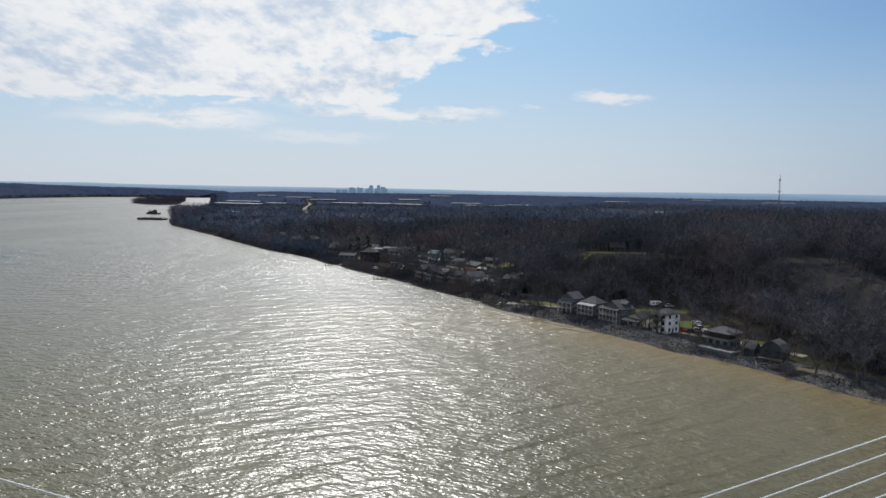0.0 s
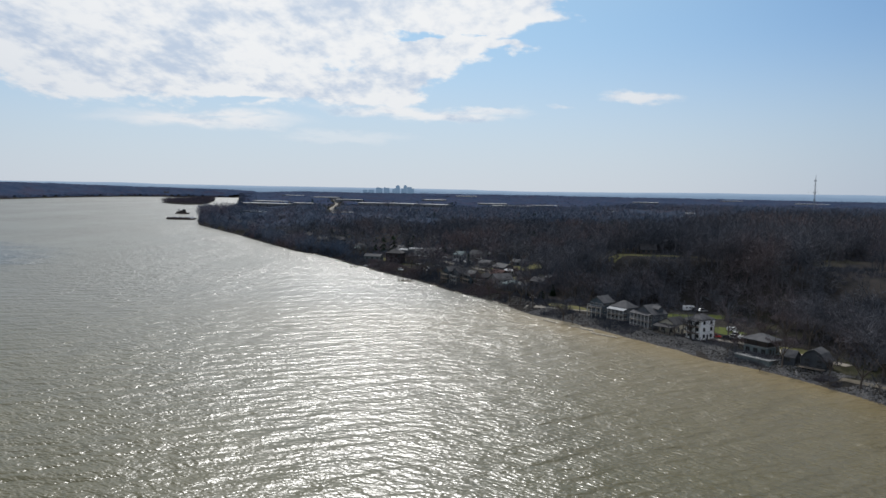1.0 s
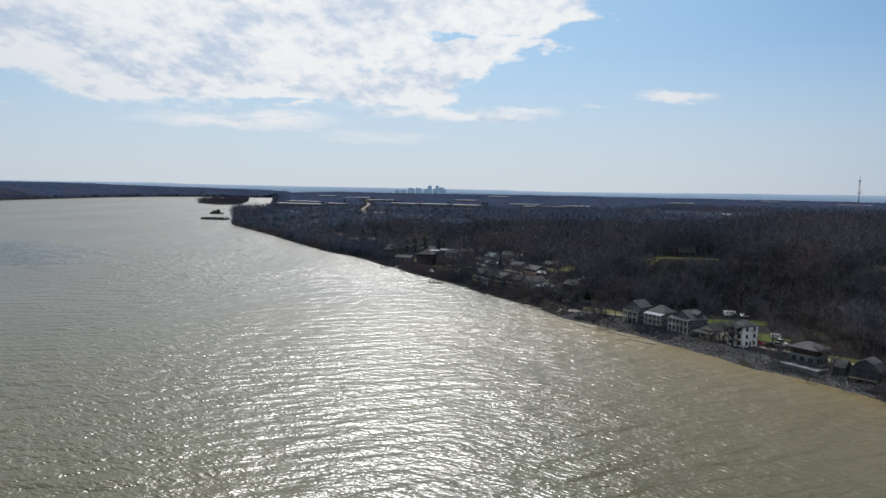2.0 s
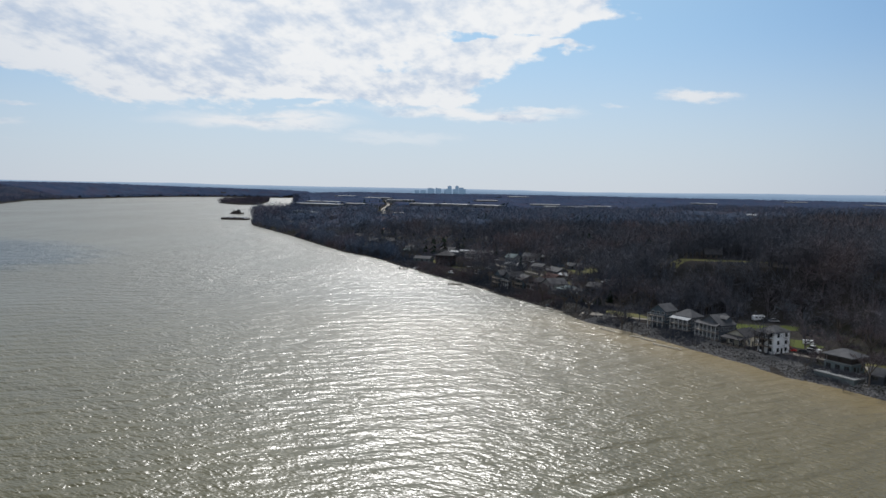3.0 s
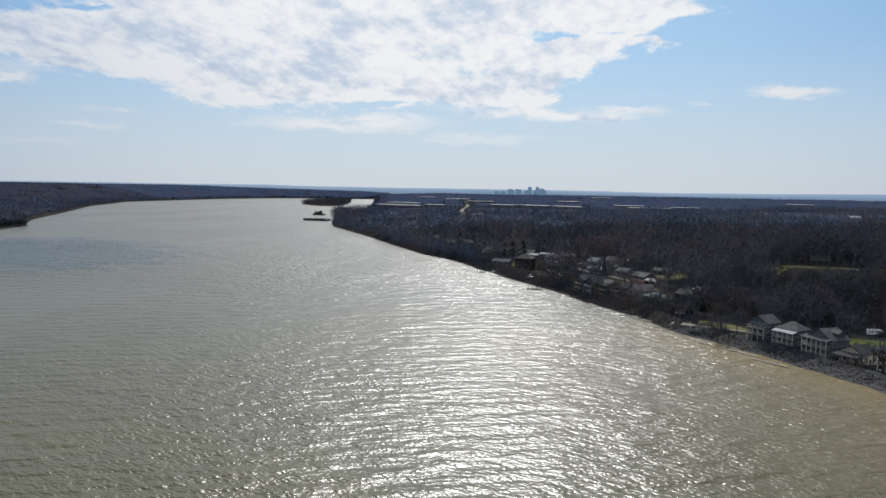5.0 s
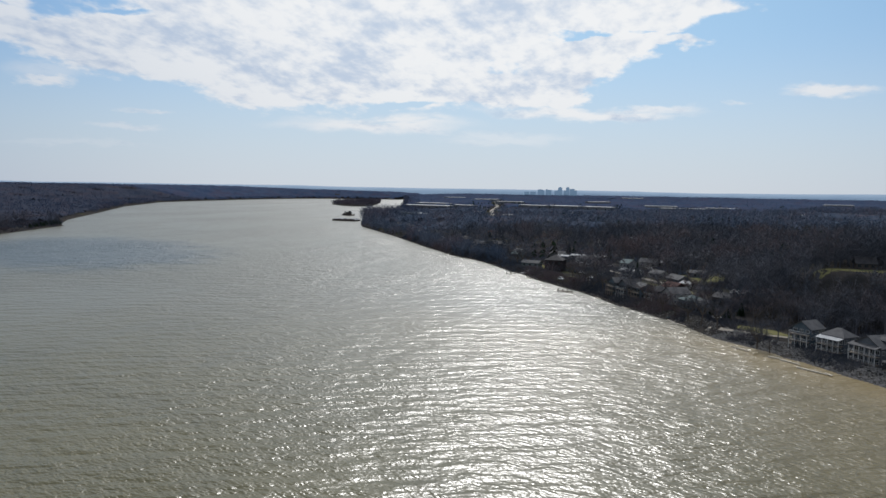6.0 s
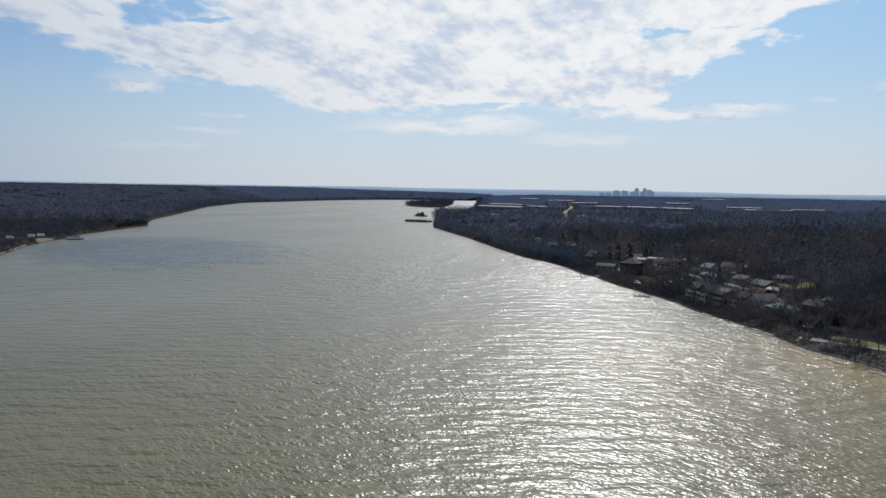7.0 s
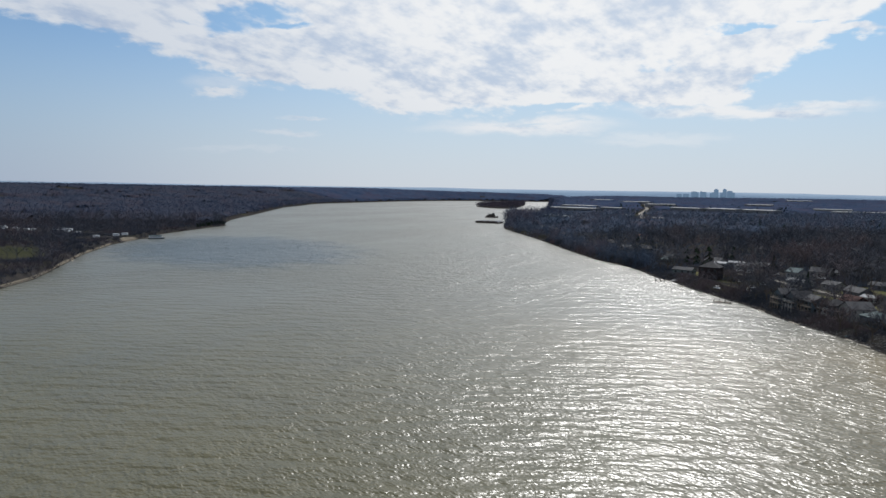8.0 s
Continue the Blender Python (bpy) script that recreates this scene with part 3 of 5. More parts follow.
def point_trees():
    """Tall cottonwoods on the point, where the shore turns away, and the trees along the water beyond it."""
    y = rng.uniform(1180, 1420, 160)
    x = shore_x(RS, y) + rng.uniform(3, 60, len(y))
    P = planted(x, y, np.ones(len(x), bool))
    y = rng.uniform(1450, 3700, 900)
    x = shore_x(RS, y) + rng.uniform(2, 70, len(y))
    P2 = planted(x, y, np.ones(len(x), bool))
    y = rng.uniform(1300, 3900, 1100)
    x = shore_x(LS, y) - rng.uniform(1, 45, len(y))
    P3 = planted(x, y, np.ones(len(x), bool))
    scatter("far_shore_trees", SHAPES_FAR, P3, rng.uniform(9, 15, len(P3)), HAZY_FAR_TWIGS, "bare trees lining the distant far shore")
    scatter("channel_trees", SHAPES_PLAIN, P2, rng.uniform(9, 14, len(P2)), HAZY_FAR_TWIGS, "bare trees lining the river's side channel")
    scatter("point_trees", SHAPES_MID, P, rng.uniform(19, 27, len(P)), HAZY_PLAIN_TWIGS, "tall bare cottonwoods on the river point")


point_trees()
canopy("plain_canopy", -620, 1700, 620, 2000, 8.0, 3.5, 7.5, lambda x, y: on_right(x, y) & (np.hypot(x, y) > 1000) & (shore_gap(RS, x, y) > 25) & (bumps(x, y, 60) > 0.22), HAZY_CANOPY, "grey-brown roof of bare crowns on the plain, tinted blue for haze")
canopy("distant_canopy", -1500, 3500, 1900, 4800, 15.0, 6.0, 11.0, lambda x, y: on_right(x, y) & (np.hypot(x, y) > 1900), HAZY_FAR_CANOPY, "roof of distant bare crowns, tinted blue for haze")
canopy("far_bank_canopy", -2600, -420, 250, 2600, 10.0, 4.5, 8.0, lambda x, y: on_left(x, y) & (np.hypot(x, y) > 1250) & (bumps(x, y, 60) > 0.2), HAZY_LEFT_CANOPY, "grey-brown roof of bare crowns on the far bank, tinted blue for haze")
canopy("ridge_canopy", -4300, -1300, 1500, 4800, 16.0, 7.5, 12.0, lambda x, y: on_left(x, y) & ((x < -2580) | (y > 2580)), HAZY_FAR_CANOPY, "roof of bare crowns on the far ridge, tinted blue for haze")

# ---------------------------------------------------------------- distance


def ridge_line():
    """Hazy hills at the end of the view, a long low rampart with a rounded top."""
    mat, n, s = material("hazy_hills")
    where = n.add("ShaderNodeNewGeometry")
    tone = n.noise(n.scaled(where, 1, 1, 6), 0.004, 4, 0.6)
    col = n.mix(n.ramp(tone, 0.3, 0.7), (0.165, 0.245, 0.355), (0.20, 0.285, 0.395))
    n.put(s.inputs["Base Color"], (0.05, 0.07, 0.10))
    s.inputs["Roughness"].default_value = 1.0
    # the haze in front of the hills, painted as a pale blue glow
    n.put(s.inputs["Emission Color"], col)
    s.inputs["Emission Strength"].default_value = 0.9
    az = np.radians(np.arange(-46, 76, 0.2))
    top = 63 + 5 * (bumps(np.degrees(az) * 10, 0 * az, 55) - 0.35) + 2.5 * (bumps(np.degrees(az) * 10, 0 * az + 9, 14) - 0.5)
    top = top + 7 * smooth01(np.degrees(az), -6, 4) + 15 * smooth01(-np.degrees(az), 0, 22)
    verts, faces = [], []
    for a, h in zip(az, top):
        for r, z in ((4780, 0), (4820, h * 0.72), (4860, h * 0.93), (4900, h)):
            verts.append((-math.sin(a) * r, math.cos(a) * r, z))
    for i in range(len(az) - 1):
        for k in range(3):
            faces.append((4 * i + k, 4 * i + 4 + k, 4 * i + 5 + k, 4 * i + 1 + k))
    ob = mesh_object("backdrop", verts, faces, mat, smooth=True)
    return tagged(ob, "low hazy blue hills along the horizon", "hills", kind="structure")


ridge_line()


class Shape:
    """Collects boxes and prisms for one mesh."""

    def __init__(self):
        self.v, self.f = [], []

    def poly(self, pts, faces):
        k = len(self.v)
        self.v += [tuple(p) for p in pts]
        self.f += [tuple(i + k for i in f) for f in faces]
        return self

    def box(self, x0, x1, y0, y1, z0, z1):
        p = [(x, y, z) for z in (z0, z1) for x, y in ((x0, y0), (x1, y0), (x1, y1), (x0, y1))]
        return self.poly(p, [(3, 2, 1, 0), (4, 5, 6, 7), (0, 1, 5, 4), (1, 2, 6, 5), (2, 3, 7, 6), (3, 0, 4, 7)])

    def prism(self, outline, y0, y1):
        """An outline in x and z, drawn out from y0 to y1."""
        n = len(outline)
        p = [(x, y0, z) for x, z in outline] + [(x, y1, z) for x, z in outline]
        return self.poly(p, [tuple(range(n)), tuple(range(2 * n - 1, n - 1, -1))] + [(i, i + n, (i + 1) % n + n, (i + 1) % n) for i in range(n)])

    def prism_x(self, outline, x0, x1):
        """An outline in y and z, drawn out from x0 to x1."""
        n = len(outline)
        p = [(x0, y, z) for y, z in outline] + [(x1, y, z) for y, z in outline]
        return self.poly(p, [tuple(range(n - 1, -1, -1)), tuple(range(n, 2 * n))] + [((i + 1) % n, (i + 1) % n + n, i + n, i) for i in range(n)])

    def tube(self, a, b, r0, r1, n=6):
        a, b = Vector(a), Vector(b)
        d = (b - a).normalized()
        s = d.cross(Vector((0.31, 0.12, 0.94)) if abs(d.z) < 0.8 else Vector((1, 0.1, 0))).normalized()
        t = d.cross(s)
        ring = [(math.cos(6.2832 * k / n), math.sin(6.2832 * k / n)) for k in range(n)]
        p = [a + (s * c + t * q) * r0 for c, q in ring] + [b + (s * c + t * q) * r1 for c, q in ring]
        return self.poly(p, [tuple(range(n - 1, -1, -1)), tuple(range(n, 2 * n))] + [(i, (i + 1) % n, (i + 1) % n + n, i + n) for i in range(n)])

    def part(self, name, mat, parent, label="", smooth=False):
        return mesh_object(name, self.v, self.f, mat, parent, label, smooth)


def base(name, m, label, category, group=""):
    ob = new(name)
    ob.empty_display_size = 1.0
    ob.matrix_world = m
    return tagged(ob, label, category, group)


def ground_at(x, y):
    return float(land_height(np.array([x]), np.array([y]))[0])


HAZY_TOWER = weathered("hazy_tower", (0.05, 0.07, 0.10), (0.07, 0.09, 0.12), 0.9, 0.02, 0.2, per_thing=0.15)
# haze over the towers is painted as a blue glow; nothing is lit inside
HAZY_TOWER.node_tree.nodes["Principled BSDF"].inputs["Emission Color"].default_value = (0.13, 0.21, 0.31, 1)
HAZY_TOWER.node_tree.nodes["Principled BSDF"].inputs["Emission Strength"].default_value = 0.8
GLASS = weathered("window_glass", (0.015, 0.018, 0.022), (0.03, 0.035, 0.04), 0.12, 0.4, 2.0, spec=0.5)


def skyline():
    # x, width, depth, top of each tower of the far city
    for x, w, d, top, step in ((-603, 34, 18, 71, 2), (-585, 14, 14, 67, 0), (-549, 32, 20, 71, 0), (-563, 12, 14, 74, 0), (-507, 14, 14, 64, 0), (-478, 26, 18, 86, 4), (-495, 12, 14, 69, 0),
                               (-448, 14, 15, 68, 0), (-430, 22, 18, 87, 4), (-402, 30, 18, 79, 0), (-380, 14, 14, 70, 0), (-690, 30, 14, 57, 0), (-650, 34, 14, 58, 0)):
        y = math.sqrt(4740 ** 2 - x * x)
        ob = base("tower", pose(x, y, 20, 0, 0, 6), "distant hazy blue city high-rise tower", "tower", "far city skyline")
        sh = Shape().box(-w / 2, w / 2, -d / 2, d / 2, 0, top - 20)
        if step:
            sh.box(-w / 4, w / 4, -d / 4, d / 4, top - 20, top - 20 + step)
        sh.part("body", HAZY_TOWER, ob)
        slots = Shape()
        for k in range(int((top - 50) / 5)):
            slots.box(-w / 2 + 1, w / 2 - 1, -d / 2 - 0.3, -d / 2 + 0.2, 32 + 5 * k, 34 + 5 * k)
        if slots.v:
            slots.part("window_band", HAZY_TOWER, ob)


skyline()

WHITE_ROOF = weathered("pale_metal_roof", (0.26, 0.27, 0.28), (0.36, 0.36, 0.36), 0.8, 0.05, 0.6, per_thing=0.2, spec=0.2)
SHED_WALL = weathered("shed_wall", (0.10, 0.105, 0.115), (0.15, 0.15, 0.155), 0.8, 0.08, 1.0, per_thing=0.15)
GRAVEL = weathered("gravel_drive", (0.19, 0.172, 0.148), (0.26, 0.235, 0.20), 0.95, 0.2, 3.0, bump=0.05)


def shed(x, y, length, width, height, turn):
    z = ground_at(x, y)
    ob = base("warehouse", pose(x, y, z - 0.5, 0, 0, turn), "long low warehouse with a pale metal roof", "warehouse", "industrial sheds")
    a, b = length / 2, width / 2
    Shape().box(-a, a, -b, b, 0, height).part("wall", SHED_WALL, ob)
    Shape().prism_x([(-b - 0.8, height), (b + 0.8, height), (b + 0.8, height + 0.4), (0, height + 1.2), (-b - 0.8, height + 0.4)], -a - 0.8, a + 0.8).part("roof", WHITE_ROOF, ob)
    n = max(3, int(length / 25))
    for k in range(n):
        u_ = -a + (k + 0.5) * length / n
        Shape().box(u_ - 2, u_ + 2, -b - 0.12, -b + 0.1, 0.5, 5).part("loading_door", GLASS, ob)
    return ob


for row in ((-575, 2040, 150, 50, 9, -20), (-630, 2290, 120, 60, 10, -20), (-460, 1990, 60, 30, 8, -20), (-285, 2125, 90, 40, 9, -28), (-190, 2085, 95, 40, 9, -30), (-95, 2025, 85, 40, 9, -30), (-420, 2470, 90, 50, 10, 20),
            (-135, 2675, 80, 50, 12, 20), (68, 2274, 90, 45, 10, 5), (123, 2150, 120, 35, 8, 8), (225, 2177, 80, 35, 9, 5), (-20, 3300, 90, 60, 11, 10), (-560, 2750, 100, 50, 10, 40),
            (-720, 2900, 80, 40, 10, 40), (676, 2811, 90, 40, 9, 0), (771, 2300, 60, 30, 8, 10), (334, 1720, 34, 18, 7, 10), (300, 1870, 40, 20, 7, 20), (1350, 2900, 120, 40, 9, -10), (1180, 3300, 90, 40, 9, 5),
            (-308, 1455, 22, 14, 6, -10), (-221, 1292, 20, 12, 6, 10), (-120, 1500, 40, 16, 6, -30)):
    shed(*row)


def ribbon(name, pts, width, mat, label, category, lift=0.25):
    """A flat strip that follows the ground along a line of places."""
    pts = [np.array(p, float) for p in pts]
    fine = [pts[0]]
    for a, b in zip(pts[:-1], pts[1:]):
        n = max(2, int(np.linalg.norm(b - a) / 6))
        fine += [a + (b - a) * (k + 1) / n for k in range(n)]
    verts, faces = [], []
    for i, p in enumerate(fine):
        d = fine[min(i + 1, len(fine) - 1)] - fine[max(i - 1, 0)]
        s = np.array([d[1], -d[0]]) / (np.linalg.norm(d) + 1e-9) * width / 2
        for q in (p - s, p - s * 0.33, p + s * 0.33, p + s):
            verts.append((q[0], q[1], ground_at(*q) + lift))
    for i in range(len(fine) - 1):
        for k in range(3):
            faces.append((4 * i + k, 4 * i + k + 1, 4 * i + k + 5, 4 * i + k + 4))
    ob = mesh_object(name, verts, faces, mat, smooth=True)
    return tagged(ob, label, category, kind="structure")


ribbon("road", [(-236, 1240), (-262, 1340), (-278, 1460), (-331, 1705), (-352, 1850), (-409, 2197), (-490, 2600), (-585, 3040)], 9, GRAVEL, "pale road running away over the wooded plain", "road", 0.6)

POND = weathered("pond_water", (0.10, 0.11, 0.11), (0.13, 0.14, 0.13), 0.10, 0.02, 0.3, spec=0.5)


def pond(x, y, a, b, turn):
    z = ground_at(x, y) + 2.2
    c, s = math.cos(radians(turn)), math.sin(radians(turn))
    ring = []
    for k in range(28):
        q = 6.2832 * k / 28
        r = 1 + 0.12 * math.sin(3 * q + x) + 0.08 * math.sin(5 * q)
        u_, v_ = a * r * math.cos(q), b * r * math.sin(q)
        ring.append((x + u_ * c - v_ * s, y + u_ * s + v_ * c, z))
    verts = ring + [(p[0], p[1], z - 3) for p in ring]
    faces = [tuple(range(28))] + [(k, k + 28, (k + 1) % 28 + 28, (k + 1) % 28) for k in range(28)]
    tagged(mesh_object("pond", verts, faces, POND), "still pond shining among bare trees", "pond", kind="structure")


pond(-455, 1560, 120, 26, -38)


def radio_mast():
    x, y = 466.0, 1000.0
    z0 = ground_at(x, y)
    steel = weathered("grey_steel", (0.16, 0.17, 0.19), (0.22, 0.23, 0.25), 0.6, 0.1, 1.0)
    ob = base("radio_mast", pose(x, y, z0, 0, 0, 10), "tall slender grey lattice radio mast above the woods", "mast")
    top = 92.6 - z0
    feet = [(0.75 * math.cos(q), 0.75 * math.sin(q)) for q in (0.5, 2.594, 4.689)]
    for fx, fy in feet:
        Shape().tube((fx, fy, 0), (fx * 0.8, fy * 0.8, top - 6), 0.26, 0.20, 5).part("leg", steel, ob)
    lattice = Shape()
    for k in range(int(top / 3) - 2):
        h = 3.0 * k
        for i in range(3):
            a, b = feet[i], feet[(i + 1) % 3]
            lattice.tube((*a, h), (b[0], b[1], h + 3), 0.09, 0.09, 4)
            lattice.tube((*a, h), (b[0], b[1], h), 0.05, 0.05, 4)
    lattice.part("lattice", steel, ob)
    Shape().tube((0, 0, top - 6), (0, 0, top), 0.3, 0.12, 6).part("antenna", steel, ob)
    for h, r in ((top - 24, 1.7), (top - 8, 1.2), (top - 34, 1.1)):
        sh = Shape()
        for q in (0.5, 2.594, 4.689):
            cx, cy = r * math.cos(q), r * math.sin(q)
            sh.tube((0, 0, h), (cx, cy, h), 0.12, 0.12, 4).box(cx - 0.25, cx + 0.25, cy - 0.25, cy + 0.25, h - 1.1, h + 1.1)
        sh.part("antenna_array", steel, ob)
    for h in (top * 0.45, top * 0.85):
        for q in (0.5, 2.594, 4.689):
            Shape().tube((0, 0, h), (40 * math.cos(q), 40 * math.sin(q), ground_at(x + 40 * math.cos(q + 0.17), y + 40 * math.sin(q + 0.17)) - z0), 0.03, 0.03, 3).part("guy_wire", steel, ob)


radio_mast()


def island():
    """Low wooded island where the river divides."""
    line = [(-1141, 2640), (-1075, 2470), (-985, 2345), (-915, 2278), (-880, 2300), (-885, 2380), (-950, 2600), (-1060, 2950), (-1180, 3280), (-1235, 3300), (-1230, 3050), (-1190, 2800)]
    n = len(line)
    cx, cy = sum(p[0] for p in line) / n, sum(p[1] for p in line) / n
    rings = [(1.0, -0.5), (0.97, 1.5), (0.7, 3.0), (0.0, 3.6)]
    verts = [(cx + (x - cx) * k, cy + (y - cy) * k, z) for k, z in rings for x, y in line]
    faces = [(r * n + i, r * n + (i + 1) % n, (r + 1) * n + (i + 1) % n, (r + 1) * n + i) for r in range(3) for i in range(n)]
    tagged(mesh_object("island", verts, faces, LAND, smooth=True), "low wooded island in the river", "island", kind="structure")
    x, y = random_places(5000, -1250, -870, 2270, 3310)
    inside = np.zeros(len(x), bool)
    j = n - 1
    for i in range(n):
        (xi, yi), (xj, yj) = line[i], line[j]
        hit = ((yi > y) != (yj > y)) & (x < (xj - xi) * (y - yi) / (yj - yi) + xi)
        inside ^= hit
        j = i
    P = np.stack([x, y, 1.5 + 0 * x], -1)[inside]
    scatter("island_woods", SHAPES_FAR, P, rng.uniform(10, 19, len(P)), HAZY_ISLAND_TWIGS, "bare reddish-brown trees covering the island, tinted for haze")


island()


def stay_cable(a, b):
    a, b = Vector(a), Vector(b)
    ob = base("stay_cable", Matrix.Translation(a), "straight white sheathed bridge stay cable", "cable", "bridge stay cables")
    Shape().tube((0, 0, 0), b - a, 0.085, 0.085, 10).part("sheath", CABLE, ob)
    Shape().tube((0, 0, 0), (b - a) * 0.03, 0.14, 0.14, 10).part("collar", STEEL, ob)
    Shape().tube((b - a) * 0.98, b - a, 0.14, 0.14, 10).part("collar", STEEL, ob)


CABLE = weathered("white_sheath", (0.78, 0.78, 0.76), (0.84, 0.84, 0.82), 0.4, 0.2, 2.0, spec=0.4)
STEEL = weathered("dull_steel", (0.30, 0.31, 0.32), (0.38, 0.39, 0.40), 0.5, 0.3, 3.0, metal=0.6)
for (xa, za), (xb, zb) in (((28.26, 29.32), (47.47, 36.44)), ((34.74, 29.44), (47.6, 34.53)), ((40.91, 29.56), (47.74, 32.42)), ((46.96, 29.67), (47.9, 30.06)), ((-39.8, 28.08), (-47.01, 30.07))):
    g = (zb - za) / (xb - xa)
    reach = 38.0 if xa > 0 else -38.0
    stay_cable((xa - reach * 0.6, 75.0, za - g * reach * 0.6), (xb + reach, 75.0, zb + g * reach))

# ---------------------------------------------------------------- houses
GREY_WALL = weathered("grey_clapboard", (0.072, 0.082, 0.094), (0.104, 0.114, 0.128), 0.7, 0.3, 4.0)
BLUE_WALL = weathered("slate_blue_clapboard", (0.056, 0.076, 0.092), (0.082, 0.104, 0.122), 0.7, 0.3, 4.0)
PALE_WALL = weathered("pale_siding", (0.20, 0.20, 0.195), (0.27, 0.27, 0.255), 0.65, 0.3, 4.0)
TAN_WALL = weathered("tan_siding", (0.33, 0.31, 0.25), (0.42, 0.39, 0.32), 0.7, 0.3, 4.0)
WHITE_WALL = weathered("white_painted_wall", (0.74, 0.75, 0.76), (0.82, 0.82, 0.81), 0.55, 0.3, 3.0, c=(0.62, 0.63, 0.62))
BRICK_WALL = weathered("dark_red_brick", (0.022, 0.017, 0.018), (0.034, 0.024, 0.025), 0.9, 0.4, 6.0)
DARK_WALL = weathered("dark_brown_boards", (0.045, 0.038, 0.034), (0.07, 0.060, 0.053), 0.8, 0.4, 5.0)
NAVY_WALL = weathered("dark_slate_boards", (0.036, 0.042, 0.050), (0.058, 0.064, 0.072), 0.8, 0.4, 5.0)
BLOCK_WALL = weathered("grey_green_block", (0.095, 0.120, 0.122), (0.135, 0.160, 0.160), 0.85, 0.3, 3.0)
SHINGLE = weathered("grey_shingle_roof", (0.066, 0.067, 0.072), (0.100, 0.099, 0.102), 0.85, 0.5, 5.0, bump=0.03)
DARK_SHINGLE = weathered("charcoal_shingle_roof", (0.036, 0.036, 0.040), (0.056, 0.055, 0.058), 0.85, 0.5, 5.0, bump=0.03)
BROWN_SHINGLE = weathered("brown_shingle_roof", (0.11, 0.085, 0.070), (0.16, 0.125, 0.105), 0.85, 0.5, 5.0, bump=0.03)
RED_SHINGLE = weathered("dark_red_roof", (0.062, 0.028, 0.025), (0.085, 0.039, 0.034), 0.85, 0.5, 5.0)
TEAL_ROOF = weathered("pale_teal_metal_roof", (0.075, 0.108, 0.112), (0.105, 0.14, 0.142), 0.8, 0.3, 3.0, spec=0.15)
TRIM = weathered("white_trim", (0.34, 0.35, 0.36), (0.44, 0.44, 0.43), 0.6, 0.5, 5.0)
DECK_WOOD = weathered("weathered_deck", (0.16, 0.135, 0.11), (0.23, 0.195, 0.16), 0.85, 0.6, 6.0)
DARK_TRIM = weathered("dark_trim", (0.035, 0.035, 0.037), (0.055, 0.054, 0.055), 0.6, 0.5, 5.0)
PORCH_ROOF = weathered("pale_porch_roof", (0.24, 0.25, 0.26), (0.32, 0.33, 0.34), 0.7, 0.4, 4.0)
CONCRETE = weathered("pale_concrete", (0.20, 0.205, 0.205), (0.27, 0.27, 0.265), 0.9, 0.3, 3.0, bump=0.02)


def window(ob, side, u_, z, w=1.1, h=1.4, trim=TRIM):
    """A framed window on the river face (side "f": u_ along x) or on the end wall (side "e": u_ along y)."""
    t = 0.12
    bars = ((-w / 2 - t, w / 2 + t, -t, 0), (-w / 2 - t, w / 2 + t, h, h + t), (-w / 2 - t, -w / 2, 0, h), (w / 2, w / 2 + t, 0, h), (-0.03, 0.03, 0, h))
    frame_, glass = Shape(), Shape()
    for a, b, c, d in bars:
        if side == "f":
            frame_.box(u_ + a, u_ + b, -0.09, 0.0, z + c, z + d)
        else:
            frame_.box(0.0, 0.09, u_ + a, u_ + b, z + c, z + d)
    if side == "f":
        glass.box(u_ - w / 2, u_ + w / 2, -0.03, 0.0, z, z + h)
    else:
        glass.box(0.0, 0.03, u_ - w / 2, u_ + w / 2, z, z + h)
    fr = frame_.part("window", trim, ob)
    glass.part("pane", GLASS, fr)


def roof_part(ob, kind, w, d, h, rise, over, mat, label=""):
    th = 0.28
    sh = Shape()
    if kind == "gable_y":
        s = rise / (w / 2)
        sh.prism([(-w - over, h - over * s), (-w / 2, h + rise), (over, h - over * s), (over, h - over * s + th), (-w / 2, h + rise + th), (-w - over, h - over * s + th)], -over, d + over)
    elif kind == "gable_x":
        s = rise / (d / 2)
        sh.prism_x([(-over, h - over * s), (d / 2, h + rise), (d + over, h - over * s), (d + over, h - over * s + th), (d / 2, h + rise + th), (-over, h - over * s + th)], -w - over, over)
    elif kind == "gambrel":
        pts = [(-w - over, h - 0.4), (-w * 0.8, h + rise * 0.62), (-w / 2, h + rise), (-w * 0.2, h + rise * 0.62), (over, h - 0.4)]
        sh.prism(pts + [(x, z + th) for x, z in pts[::-1]], -over, d + over)
    else:
        r = min(w, d) / 2
        e = [(-w - over, -over, h), (over, -over, h), (over, d + over, h), (-w - over, d + over, h)]
        low = [(x, y, z - th) for x, y, z in e]
        if w > d:
            ridge = [(-w + r, d / 2, h + rise), (-r, d / 2, h + rise)]
            faces = [(0, 1, 5, 4), (1, 2, 5), (2, 3, 4, 5), (3, 0, 4)]
        else:
            ridge = [(-w / 2, r, h + rise), (-w / 2, d - r, h + rise)]
            faces = [(0, 1, 4), (1, 2, 5, 4), (2, 3, 5), (3, 0, 4, 5)]
        faces += [(6, 7, 1, 0), (7, 8, 2, 1), (8, 9, 3, 2), (9, 6, 0, 3), (9, 8, 7, 6)]
        sh.poly(e + ridge + low, faces)
    return sh.part("roof", mat, ob, label)


